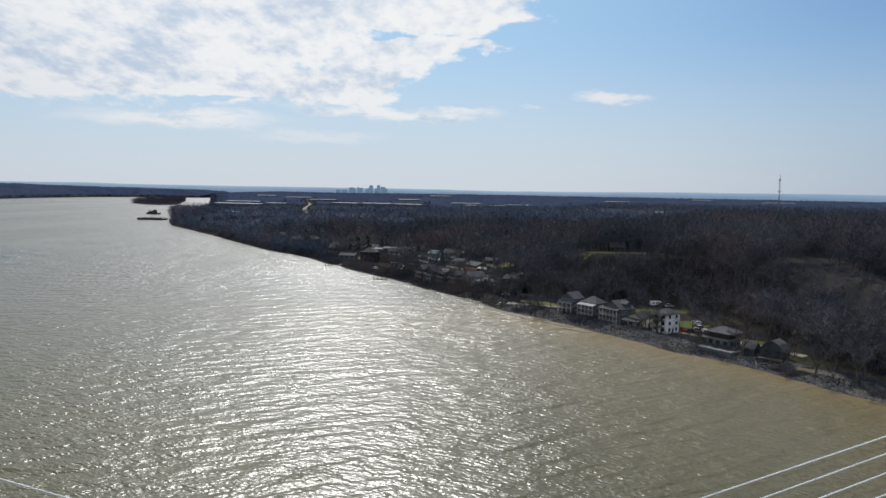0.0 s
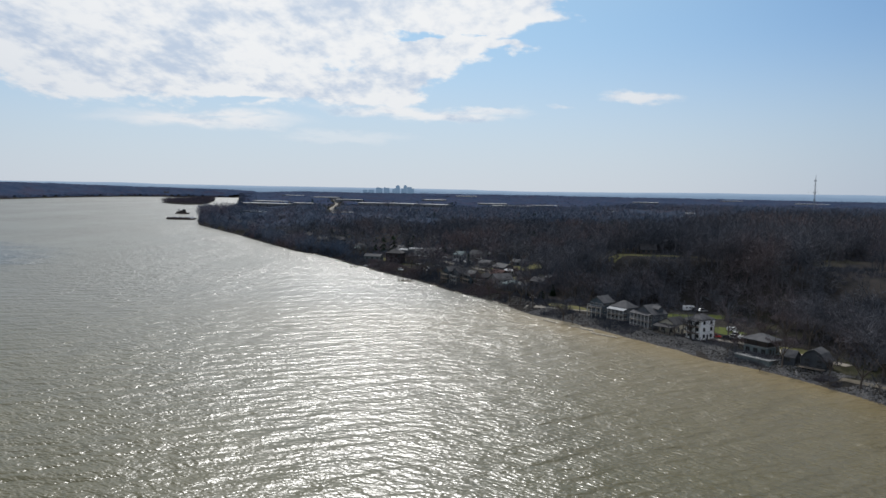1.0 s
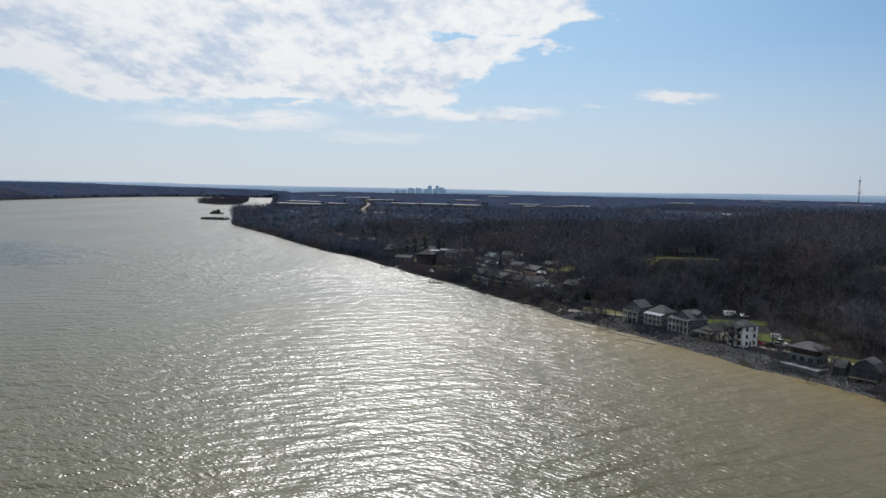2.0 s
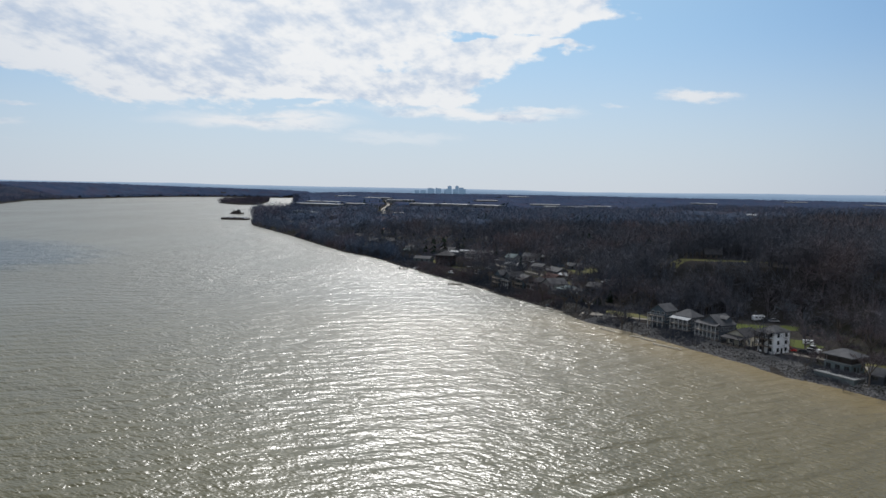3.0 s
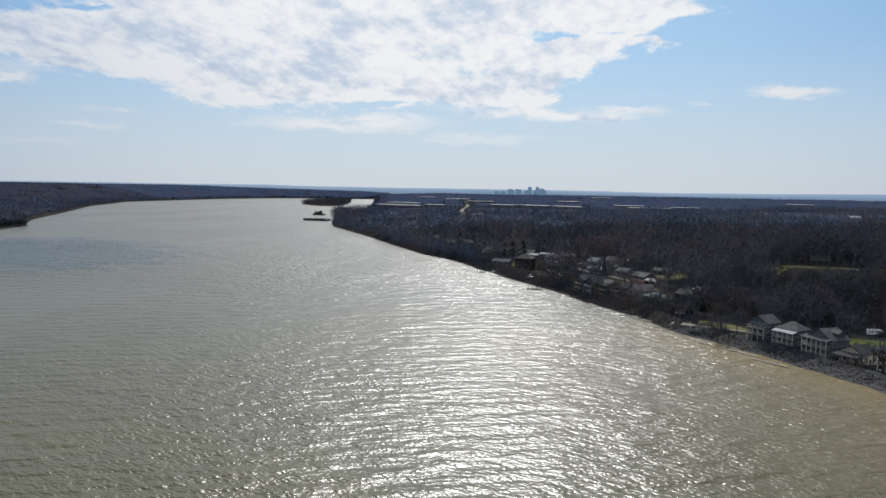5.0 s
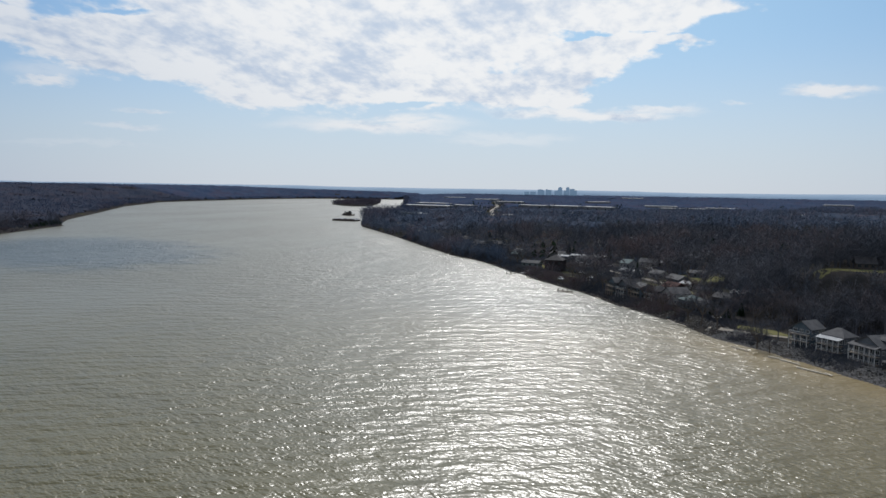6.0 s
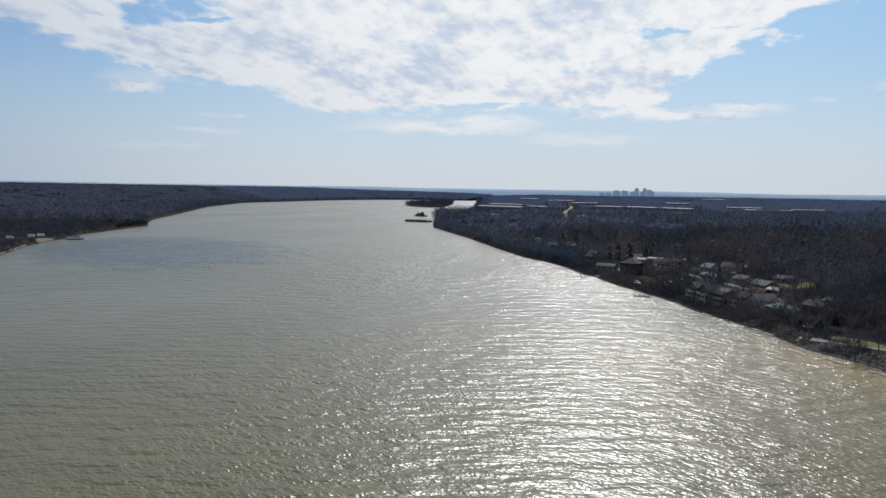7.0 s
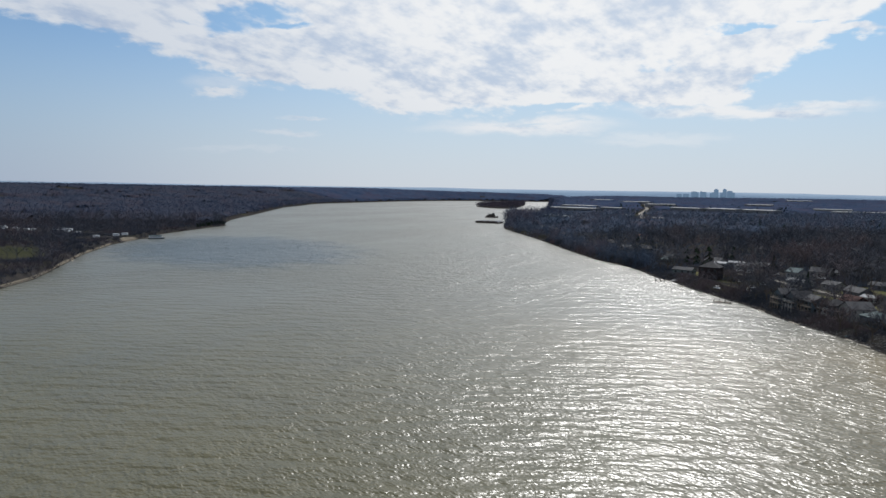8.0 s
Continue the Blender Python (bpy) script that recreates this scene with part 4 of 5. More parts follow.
def house(c, ang, w, d, h, kind, rise, wall, roof, label, floors=2, front=3, end=3, over=0.5, trim=TRIM, low=-1.2, name="house", z=None, group="riverside houses"):
    """A house whose river face runs from its corner c along -x; y points inland."""
    m = pose(c[0], c[1], 0, 0, 0, ang)
    mid = m @ Vector((-w / 2, d / 2, 0))
    m.translation.z = ground_at(mid.x, mid.y) if z is None else z
    ob = base(name, m, label, "house", group)
    sh = Shape()
    if kind == "gable_y":
        sh.prism([(-w, low), (0, low), (0, h), (-w / 2, h + rise - 0.02), (-w, h)], 0, d)
    elif kind == "gambrel":
        sh.prism([(-w, low), (0, low), (0, h), (-w * 0.2, h + rise * 0.6), (-w / 2, h + rise - 0.05), (-w * 0.8, h + rise * 0.6), (-w, h)], 0, d)
    elif kind == "gable_x":
        sh.prism_x([(0, low), (d, low), (d, h), (d / 2, h + rise - 0.02), (0, h)], -w, 0)
    else:
        sh.box(-w, 0, 0, d, low, h)
    sh.part("wall", wall, ob)
    roof_part(ob, kind, w, d, h, rise, over, roof)
    storey = h / floors
    for f in range(floors):
        for k in range(front):
            window(ob, "f", -w + (k + 0.5) * w / front, f * storey + 0.9, min(1.5, w / front * 0.5), storey * 0.45, trim)
        for k in range(end):
            window(ob, "e", (k + 0.5) * d / end, f * storey + 0.9, 1.0, storey * 0.45, trim)
    Shape().box(0, 0.06, d * 0.5 - 0.5, d * 0.5 + 0.5, 0, 2.1).part("door", DARK_TRIM, ob)
    return ob


def porch(ob, x0, x1, deep, levels, posts, wood, rail, roof_z=None, roof_mat=None):
    """Stacked decks on the river face, with posts and railings."""
    for z in levels:
        Shape().box(x0, x1, -deep, -0.1, z - 0.2, z).part("deck", wood, ob)
        sh = Shape().box(x0, x1, -deep, -deep + 0.08, z + 0.95, z + 1.05).box(x0, x1, -deep, -deep + 0.06, z + 0.1, z + 0.16)
        n = int((x1 - x0) / 0.5)
        for k in range(n + 1):
            u_ = x0 + (x1 - x0 - 0.06) * k / n
            sh.box(u_, u_ + 0.06, -deep, -deep + 0.06, z + 0.1, z + 0.95)
        for u_ in (x0, x1 - 0.08):
            sh.box(u_, u_ + 0.08, -deep, -0.1, z + 0.95, z + 1.05)
        sh.part("railing", rail, ob)
    top = roof_z if roof_z else levels[-1]
    for k in range(posts):
        u_ = x0 + (x1 - x0 - 0.25) * k / (posts - 1)
        Shape().box(u_, u_ + 0.25, -deep + 0.02, -deep + 0.27, -2.0, top - 0.2).part("post", rail, ob)
    if roof_z:
        Shape().poly([(x0 - 0.3, -deep - 0.3, roof_z - 0.3), (x1 + 0.3, -deep - 0.3, roof_z - 0.3), (x1 + 0.3, 0.1, roof_z + 0.5), (x0 - 0.3, 0.1, roof_z + 0.5),
                      (x0 - 0.3, -deep - 0.3, roof_z - 0.1), (x1 + 0.3, -deep - 0.3, roof_z - 0.1), (x1 + 0.3, 0.1, roof_z + 0.7), (x0 - 0.3, 0.1, roof_z + 0.7)],
                     [(3, 2, 1, 0), (4, 5, 6, 7), (0, 1, 5, 4), (1, 2, 6, 5), (2, 3, 7, 6), (3, 0, 4, 7)]).part("porch_roof", roof_mat or TRIM, ob)


ANG = -57.0
# slate-grey house with stacked balconies
a_house = house((63.9, 345.6), -48, 8.0, 8.0, 7.4, "gable_y", 2.6, BLUE_WALL, SHINGLE, "grey two-storey clapboard house with white balcony rails on the bank", 3, 3, 4)
porch(a_house, -8.0, 0.0, 2.2, (2.6, 5.2), 4, DECK_WOOD, TRIM)
Shape().box(-11.4, -8.0, 2, 5, -1, 0.3).part("deck", DECK_WOOD, a_house)
# grey house with a hipped roof and a white porch roof
b_house = house((73.2, 337.0), -50, 9.2, 7.5, 6.6, "hip", 2.8, GREY_WALL, SHINGLE, "grey hip-roofed house with a white-roofed river porch", 2, 4, 4)
porch(b_house, -9.2, 0.0, 3.0, (1.0, 3.4), 5, DECK_WOOD, TRIM, 5.8, PORCH_ROOF)
# grey gabled house with white two-storey columns
c_house = house((81.0, 321.6), ANG, 11.4, 8.6, 6.4, "gable_y", 3.4, GREY_WALL, SHINGLE, "grey gabled house with tall white porch columns facing the river", 2, 4, 4)
porch(c_house, -11.2, -0.2, 2.6, (0.6, 3.4), 6, DECK_WOOD, TRIM, 6.4, SHINGLE)
Shape().prism_x([(3.8, 7.2), (7.2, 7.2), (7.2, 8.6), (5.5, 9.5), (3.8, 8.6)], -4.6, -0.6).part("dormer", GREY_WALL, c_house)
Shape().prism_x([(3.4, 8.45), (5.5, 9.55), (7.6, 8.45), (7.6, 8.7), (5.5, 9.8), (3.4, 8.7)], -4.9, -0.2).part("dormer_roof", SHINGLE, c_house)
# low dark-roofed garage and its covered deck
d_house = house((88.0, 311.2), -52, 8.6, 9.0, 4.2, "gable_y", 2.2, TAN_WALL, DARK_SHINGLE, "low tan garage with a charcoal roof beside the white house", 1, 2, 2, name="garage")
porch(d_house, -8.6, 0.0, 3.6, (0.4,), 4, DECK_WOOD, DARK_TRIM, 3.4, DARK_SHINGLE)
# tall white house
e_house = house((95.2, 301.0), ANG, 7.2, 8.6, 8.3, "hip", 2.0, WHITE_WALL, SHINGLE, "tall white three-storey house with dark river balconies", 3, 2, 2, 0.35, DARK_TRIM)
porch(e_house, -7.2, -0.6, 2.2, (2.8, 5.6), 4, DECK_WOOD, DARK_TRIM, 8.0, DARK_SHINGLE)
# pavilion house on its concrete terrace
f_house = house((111.0, 273.4), -54, 9.6, 8.0, 3.4, "hip", 0.0, BLOCK_WALL, CONCRETE, "grey-green block house with a wide charcoal hipped roof", 1, 3, 2, 0.1, DARK_TRIM)
Shape().box(-9.0, -0.6, 0.6, 7.4, 3.45, 5.4).part("upper_wall", DARK_WALL, f_house)
for px_, py_ in [(-9.5, 0.1), (-4.9, 0.1), (-0.35, 0.1), (-0.35, 4.0), (-0.35, 7.6), (-9.5, 7.6)]:
    Shape().box(px_, px_ + 0.25, py_, py_ + 0.25, 3.4, 5.5).part("post", DARK_TRIM, f_house)
roof_part(f_house, "hip", 9.6, 8.0, 5.7, 2.1, 0.9, SHINGLE, "wide charcoal hipped roof")
# dark cottage with a gambrel roof
g_house = house((122.6, 253.4), -46, 8.4, 6.4, 3.3, "gambrel", 3.5, NAVY_WALL, SHINGLE, "dark slate gambrel-roofed cottage on the river bank", 2, 2, 2, 0.4, DARK_TRIM)
porch(g_house, -8.4, 0.0, 2.4, (0.6,), 4, DECK_WOOD, DARK_TRIM)
house((115.6, 261.4), -46, 4.8, 5.0, 2.4, "gable_x", 2.0, NAVY_WALL, SHINGLE, "small dark steep-roofed shed beside the cottage", 1, 1, 1, 0.3, DARK_TRIM, name="garden_shed")


def terrace_wall():
    ob = base("retaining_wall", pose(108.4, 265.2, -0.6, 0, 0, -57), "blue-grey concrete river wall round a raised terrace", "wall")
    Shape().box(-14.3, 0, 0, 11.2, 0, 3.4).part("wall", BLOCK_WALL, ob)
    Shape().box(-14.5, 0.2, -0.2, 0.35, 3.4, 3.75).part("coping", CONCRETE, ob)
    Shape().box(-0.15, 0.2, 0.35, 11.2, 3.4, 3.75).part("coping", CONCRETE, ob)
    Shape().box(-14.5, -14.15, 0.35, 11.2, 3.4, 3.75).part("coping", CONCRETE, ob)
    Shape().box(-14.1, -0.2, 0.4, 11.0, 3.4, 3.46).part("paving", CONCRETE, ob)


terrace_wall()

# the row of houses further down the bank
ROW = [((-12.6, 466.5), -60, 7.5, 9, 5.6, "gable_y", 2.4, BLUE_WALL, SHINGLE, "slate-blue gabled cottage above the bank"),
       ((-6.2, 456.0), -58, 8.0, 10, 5.8, "gable_y", 2.6, GREY_WALL, DARK_SHINGLE, "grey two-storey riverside house with a charcoal roof"),
       ((1.0, 446.8), -60, 9.0, 10, 5.6, "gable_x", 2.4, BLUE_WALL, SHINGLE, "slate-blue riverside house with a grey roof"),
       ((9.0, 441.5), -62, 9.5, 10, 5.4, "hip", 2.6, GREY_WALL, DARK_SHINGLE, "grey hip-roofed riverside house under bare trees"),
       ((17.0, 434.5), -62, 10.0, 11, 5.4, "gable_y", 2.8, PALE_WALL, SHINGLE, "pale riverside house with a grey gabled roof"),
       ((25.6, 423.5), -58, 10.0, 9, 4.2, "hip", 2.4, BLUE_WALL, TEAL_ROOF, "low blue house with a pale teal metal roof"),
       ((30.5, 412.5), -58, 8.0, 8, 4.0, "gable_x", 2.2, GREY_WALL, SHINGLE, "small grey cottage among bare trees"),
       ((44.5, 434.0), -50, 11.0, 8, 3.6, "gable_x", 2.2, DARK_WALL, DARK_SHINGLE, "low dark cottage under bare trees"),
       ((20.0, 466.0), -52, 10.5, 8, 3.4, "gable_x", 2.4, BRICK_WALL, RED_SHINGLE, "low house with a dark red roof"),
       ((24.0, 502.0), -60, 14.0, 8, 3.2, "gable_x", 2.2, GREY_WALL, SHINGLE, "long low grey house on the flat"),
       ((14.0, 532.0), -46, 10.0, 8, 3.0, "gable_x", 1.8, PALE_WALL, SHINGLE, "low pale bungalow with a grey roof"),
       ((-6.0, 588.0), -40, 9.0, 9, 3.6, "gable_x", 2.4, PALE_WALL, TEAL_ROOF, "small pale house with a light green roof"),
       ((-1.0, 541.0), -44, 15.0, 6, 2.8, "gable_x", 1.0, PALE_WALL, WHITE_ROOF, "long low trailer home with a white roof"),
       ((-52.5, 560.0), -10, 12.6, 12, 8.0, "hip", 3.4, BRICK_WALL, DARK_SHINGLE, "tall dark red-brick house above the boat ramp"),
       ((-72.0, 582.0), -18, 14.0, 7, 3.0, "gable_x", 1.6, BLOCK_WALL, SHINGLE, "low green-grey boathouse beside the ramp"),
       ((56.5, 456.0), -40, 10.0, 7, 2.8, "gable_x", 1.2, PALE_WALL, WHITE_ROOF, "white-roofed trailer home among bare trees"),
       ((72.0, 456.0), -40, 9.0, 7, 2.8, "gable_x", 1.4, PALE_WALL, SHINGLE, "small pale cottage at the foot of the bluff"),
       ((107.5, 423.0), -4, 8.5, 6, 2.8, "gable_x", 2.6, DARK_WALL, DARK_SHINGLE, "dark hilltop house in a clearing on the bluff"),
       ((298.0, 598.0), -10, 14.0, 9, 3.4, "gable_x", 2.2, PALE_WALL, WHITE_ROOF, "pale-roofed farmhouse in a clearing"),
       ((272.0, 566.0), -10, 12.0, 9, 3.4, "gable_x", 2.4, DARK_WALL, BROWN_SHINGLE, "brown-roofed house in a hilltop clearing"),
       ((410.0, 770.0), 0, 16.0, 9, 3.4, "gable_x", 2.0, PALE_WALL, TEAL_ROOF, "pale-roofed house far off among woods"),
       ((455.0, 790.0), 10, 14.0, 9, 3.4, "gable_x", 2.0, PALE_WALL, WHITE_ROOF, "white-roofed house far off among woods"),
       ((-55.0, 636.0), -20, 11.0, 5, 2.8, "gable_x", 0.9, PALE_WALL, WHITE_ROOF, "white-roofed trailer home near the brick house"),
       ((-42.0, 643.0), -15, 12.0, 5, 2.8, "gable_x", 0.9, PALE_WALL, WHITE_ROOF, "white-roofed trailer home in a clearing"),
       ((-26.0, 637.0), -25, 12.0, 5, 2.8, "gable_x", 0.9, PALE_WALL, WHITE_ROOF, "white-roofed trailer home under bare trees"),
       ((18.0, 604.0), -20, 13.0, 6, 2.9, "gable_x", 1.2, PALE_WALL, WHITE_ROOF, "pale-roofed bungalow behind the cottages"),
       ((42.0, 543.0), -30, 12.0, 7, 2.9, "gable_x", 1.6, GREY_WALL, SHINGLE, "grey bungalow beside the meadow"),
       ((30.0, 486.0), -50, 9.0, 5, 2.7, "gable_x", 1.0, PALE_WALL, WHITE_ROOF, "small white-roofed outbuilding behind the cottages"),
       ((-98.0, 650.0), -45, 10.0, 7, 3.0, "gable_x", 1.6, BLOCK_WALL, TEAL_ROOF, "low green-roofed cottage above the bank"),
       ((2.0, 780.0), -20, 14.0, 9, 3.2, "gable_x", 1.8, PALE_WALL, WHITE_ROOF, "white-roofed house among bare trees"),
       ((430.0, 1462.0), 10, 16.0, 10, 4.0, "gable_x", 2.4, PALE_WALL, WHITE_ROOF, "white farmhouse far off on the plain"),
       ((458.0, 1490.0), -10, 20.0, 10, 4.0, "gable_x", 2.6, PALE_WALL, WHITE_ROOF, "white barn far off on the plain"),
       ((-156.0, 884.0), 5, 15.0, 10, 3.6, "gable_x", 2.2, TAN_WALL, RED_SHINGLE, "tan house with an orange-red roof on the plain")]
for row in ROW:
    c, ang, w, d, h, kind, rise, wall, roof, label = row
    ob = house(c, ang, w, d, h, kind, rise, wall, roof, label, 2 if h > 4.5 else 1, 3, 3, trim=TRIM if wall is PALE_WALL else DARK_TRIM)
    if h > 5 and wall is not BRICK_WALL:
        porch(ob, -w, 0, 2.2, (0.6, 3.2), 4, DECK_WOOD, DECK_WOOD if wall is not GREY_WALL else TRIM)

# houses on the plain beyond, alike ones copied
plain_house = house((-200.0, 800.0), -20, 13.0, 9.0, 3.4, "gable_x", 2.6, PALE_WALL, SHINGLE, "pale one-storey house among bare trees on the plain", 1, 3, 2, group="houses on the plain")
plain_grey = house((-130.0, 712.0), -50, 12.0, 9.0, 5.4, "gable_y", 2.8, GREY_WALL, DARK_SHINGLE, "grey two-storey house among bare trees", 2, 3, 2, group="houses on the plain")
plain_white = house((-100.0, 668.0), -50, 11.0, 8.0, 3.2, "gable_x", 2.0, PALE_WALL, SHINGLE, "pale bungalow with a grey roof under bare trees", 1, 3, 2, group="houses on the plain")
for kind, x, y, turn in ((plain_grey, -175, 770, -54), (plain_grey, -225, 850, -54), (plain_house, -262, 905, -50), (plain_grey, -305, 985, -55), (plain_house, -345, 1060, -52), (plain_white, -150, 745, -30),
                         (plain_house, -60, 640, -30), (plain_white, -28, 627, -15), (plain_white, -39, 615, -40), (plain_house, 13, 598, -20), (plain_white, 60, 640, 0),
                         (plain_white, -330, 1240, 10), (plain_white, -180, 1120, 20), (plain_house, -90, 900, 10), (plain_house, 20, 820, -10), (plain_white, 120, 760, 5),
                         (plain_grey, -110, 1000, -15), (plain_house, 60, 1010, 15), (plain_white, 190, 940, -5), (plain_house, 380, 1150, 0), (plain_house, -30, 730, -35), (plain_grey, 35, 700, -35)):
    m = pose(x, y, ground_at(x, y), 0, 0, turn)
    copy_thing(kind, m)

# ---------------------------------------------------------------- vehicles
TYRE = weathered("tyre_rubber", (0.02, 0.02, 0.02), (0.03, 0.03, 0.03), 0.9)
PAINTS = {"white": weathered("white_car_paint", (0.74, 0.74, 0.74), (0.80, 0.80, 0.80), 0.25, spec=0.5), "red": weathered("red_car_paint", (0.30, 0.02, 0.02), (0.36, 0.03, 0.03), 0.25, spec=0.5),
          "dark": weathered("dark_car_paint", (0.02, 0.022, 0.026), (0.035, 0.037, 0.04), 0.25, spec=0.5), "silver": weathered("silver_car_paint", (0.42, 0.43, 0.44), (0.48, 0.49, 0.5), 0.3, metal=0.3, spec=0.5)}


def car(x, y, turn, paint, tall=1.45, long=4.5, label="car"):
    ob = base("car", pose(x, y, ground_at(x, y) + 0.30, 0, 0, turn), label, "car", "parked vehicles")
    a = long / 2
    Shape().prism([(-a, 0.25), (a, 0.2), (a, 0.62), (a * 0.45, 0.82), (-a * 0.9, 0.85), (-a, 0.7)], -0.88, 0.88).part("body", PAINTS[paint], ob)
    Shape().prism([(-a * 0.85, 0.82), (a * 0.42, 0.80), (a * 0.12, tall - 0.05), (-a * 0.6, tall - 0.05)], -0.80, 0.80).part("glasshouse", GLASS, ob)
    Shape().prism([(-a * 0.62, tall - 0.07), (a * 0.14, tall - 0.07), (a * 0.08, tall + 0.02), (-a * 0.56, tall + 0.02)], -0.78, 0.78).part("roof_panel", PAINTS[paint], ob)
    for wx in (-a * 0.62, a * 0.62):
        for wy in (-0.92, 0.72):
            Shape().tube((wx, wy, 0.05), (wx, wy + 0.2, 0.05), 0.33, 0.33, 10).part("wheel", TYRE, ob)
    return ob


for row in ((103.5, 307.3, -20, "red", 1.45, 4.4, "red saloon car parked on the gravel drive"), (107.0, 303.2, -35, "dark", 1.5, 4.6, "dark car parked on the gravel drive"),
            (110.5, 305.0, -30, "silver", 1.6, 4.6, "silver car parked on the gravel drive"), (112.6, 308.3, -40, "white", 1.9, 5.0, "white van parked by the drive"),
            (113.5, 365.0, 10, "dark", 1.7, 4.8, "dark pickup parked on the lawn"), (116.2, 363.6, 15, "silver", 1.5, 4.5, "silver car parked by the lawn"),
            (-30.3, 526.6, -40, "white", 1.5, 4.6, "white car parked behind the bank"), (-38.4, 552.5, -30, "white", 1.5, 4.6, "white car parked near the brick house"),
            (-44.0, 612.0, 10, "white", 1.6, 5.0, "white car parked on the flat"), (-36.0, 603.0, 30, "silver", 1.5, 4.6, "silver car parked on the flat"),
            (8.0, 590.0, 0, "white", 1.8, 5.0, "white van parked on the flat"), (-24.0, 541.0, -35, "silver", 1.5, 4.6, "silver car parked behind the bank"), (73.0, 461.0, 30, "white", 1.6, 4.6, "white car parked under the bluff"),
            (36.0, 403.0, -50, "white", 1.5, 4.5, "white car parked by the dark cottage"), (-31.0, 512.0, -50, "silver", 1.5, 4.5, "silver car parked above the bank"), (-49.0, 524.0, -40, "white", 1.6, 4.7, "white pickup parked above the bank"), (-62.0, 622.0, 0, "white", 1.7, 4.8, "white van parked by the trailers"), (-20.0, 600.0, 20, "white", 1.5, 4.5, "white car parked on the lane")):
    car(*row)


def camper(x, y, turn, label, s=1.0):
    ob = base("camper_trailer", pose(x, y, ground_at(x, y) + 0.45 * s, 0, 0, turn) @ Matrix.Scale(s, 4), label, "trailer", "parked vehicles")
    Shape().prism([(-3.2, 0.1), (3.2, 0.1), (3.4, 1.2), (3.0, 2.5), (-3.1, 2.55), (-3.3, 2.2)], -1.15, 1.15).part("body", PAINTS["white"], ob)
    for k in (-1.8, 0.2, 1.9):
        Shape().box(k - 0.5, k + 0.5, -1.18, -1.1, 1.2, 1.9).part("window", GLASS, ob)
    Shape().box(0.9, 1.5, -1.19, -1.1, 0.3, 2.0).part("door", TRIM, ob)
    Shape().tube((3.3, 0, 0.2), (4.4, 0, 0.1), 0.06, 0.06).part("hitch", STEEL, ob)
    for wy in (-1.2, 1.0):
        Shape().tube((-0.2, wy, 0), (-0.2, wy + 0.2, 0), 0.36, 0.36, 10).part("wheel", TYRE, ob)
    return ob


camper(110.3, 367.3, 15, "white camper trailer parked on the lawn", 0.85)
camper(114.5, 319.2, -25, "pale camper trailer parked by the trees", 0.62)
for x, y, turn in ((-871, 600, 20), (-858, 594, 30), (-848, 601, 15), (-831, 591, 40), (-822, 597, 20), (-813, 600, 0), (-805, 622, 20), (-795, 626, 45), (-787, 628, 10), (-676, 578, 50), (-680, 606, 45), (-683, 620, 40), (-770, 612, 10), (-735, 600, 30)):
    camper(x, y, turn, "white camper trailer on the far bank campsite")

# ---------------------------------------------------------------- open ground round the houses
LAWN = weathered("spring_lawn", (0.080, 0.096, 0.034), (0.105, 0.118, 0.046), 0.95, 0.15, 1.5, bump=0.05, spec=0.0)
TRACK = weathered("dirt_track", (0.11, 0.094, 0.072), (0.15, 0.13, 0.10), 0.95, 0.2, 2.0, bump=0.05, spec=0.1)
DRY_GRASS = weathered("dry_winter_grass", (0.100, 0.100, 0.046), (0.140, 0.130, 0.066), 0.95, 0.12, 1.5, bump=0.05, spec=0.0)
SAND = weathered("pale_river_sand", (0.12, 0.102, 0.078), (0.17, 0.145, 0.11), 0.95, 0.12, 1.5, bump=0.05, spec=0.1)
FIELD = weathered("dull_field", (0.034, 0.038, 0.022), (0.048, 0.048, 0.030), 0.95, 0.03, 0.4, bump=0.05, spec=0.0)


def patch(name, x, y, a, b, turn, mat, label, category="lawn", lift=0.10):
    """A piece of ground with a cover of its own and an uneven edge."""
    c, s = math.cos(radians(turn)), math.sin(radians(turn))
    verts, faces = [], []
    for r in range(9):
        for k in range(24):
            q = 6.2832 * k / 24
            edge = 1 + 0.13 * math.sin(2 * q + x) + 0.10 * math.sin(5 * q + y)
            u_, v_ = a * edge * r / 8 * math.cos(q), b * edge * r / 8 * math.sin(q)
            px_, py_ = x + u_ * c - v_ * s, y + u_ * s + v_ * c
            verts.append((px_, py_, ground_at(px_, py_) + lift * (1 - (r / 8) ** 6)))
    for r in range(8):
        for k in range(24):
            faces.append((r * 24 + k, (r + 1) * 24 + k, (r + 1) * 24 + (k + 1) % 24, r * 24 + (k + 1) % 24))
    return tagged(mesh_object(name, verts, faces, mat, smooth=True), label, category, kind="structure")


patch("lawn", 100, 350, 13, 7, -15, LAWN, "bright green mown lawn behind the houses")
patch("lawn", 117, 350, 8, 4.5, 60, LAWN, "bright green grass bank behind the white house")
patch("lawn", 110, 321, 11, 6, -40, LAWN, "green lawn beside the drive")
patch("lawn", 124, 283, 14, 6, -50, DRY_GRASS, "thin pale lawn behind the pavilion house")
patch("lawn", 52, 378, 12, 6, -45, DRY_GRASS, "pale grass plot beside the path")
patch("lawn", 103, 417, 23, 6, 2, DRY_GRASS, "dry grass clearing on the hilltop")
patch("lawn", 283, 582, 36, 16, 30, DRY_GRASS, "grass clearing round the hilltop farm")
patch("lawn", 36, 540, 30, 16, 60, DRY_GRASS, "green-brown meadow behind the cottages")
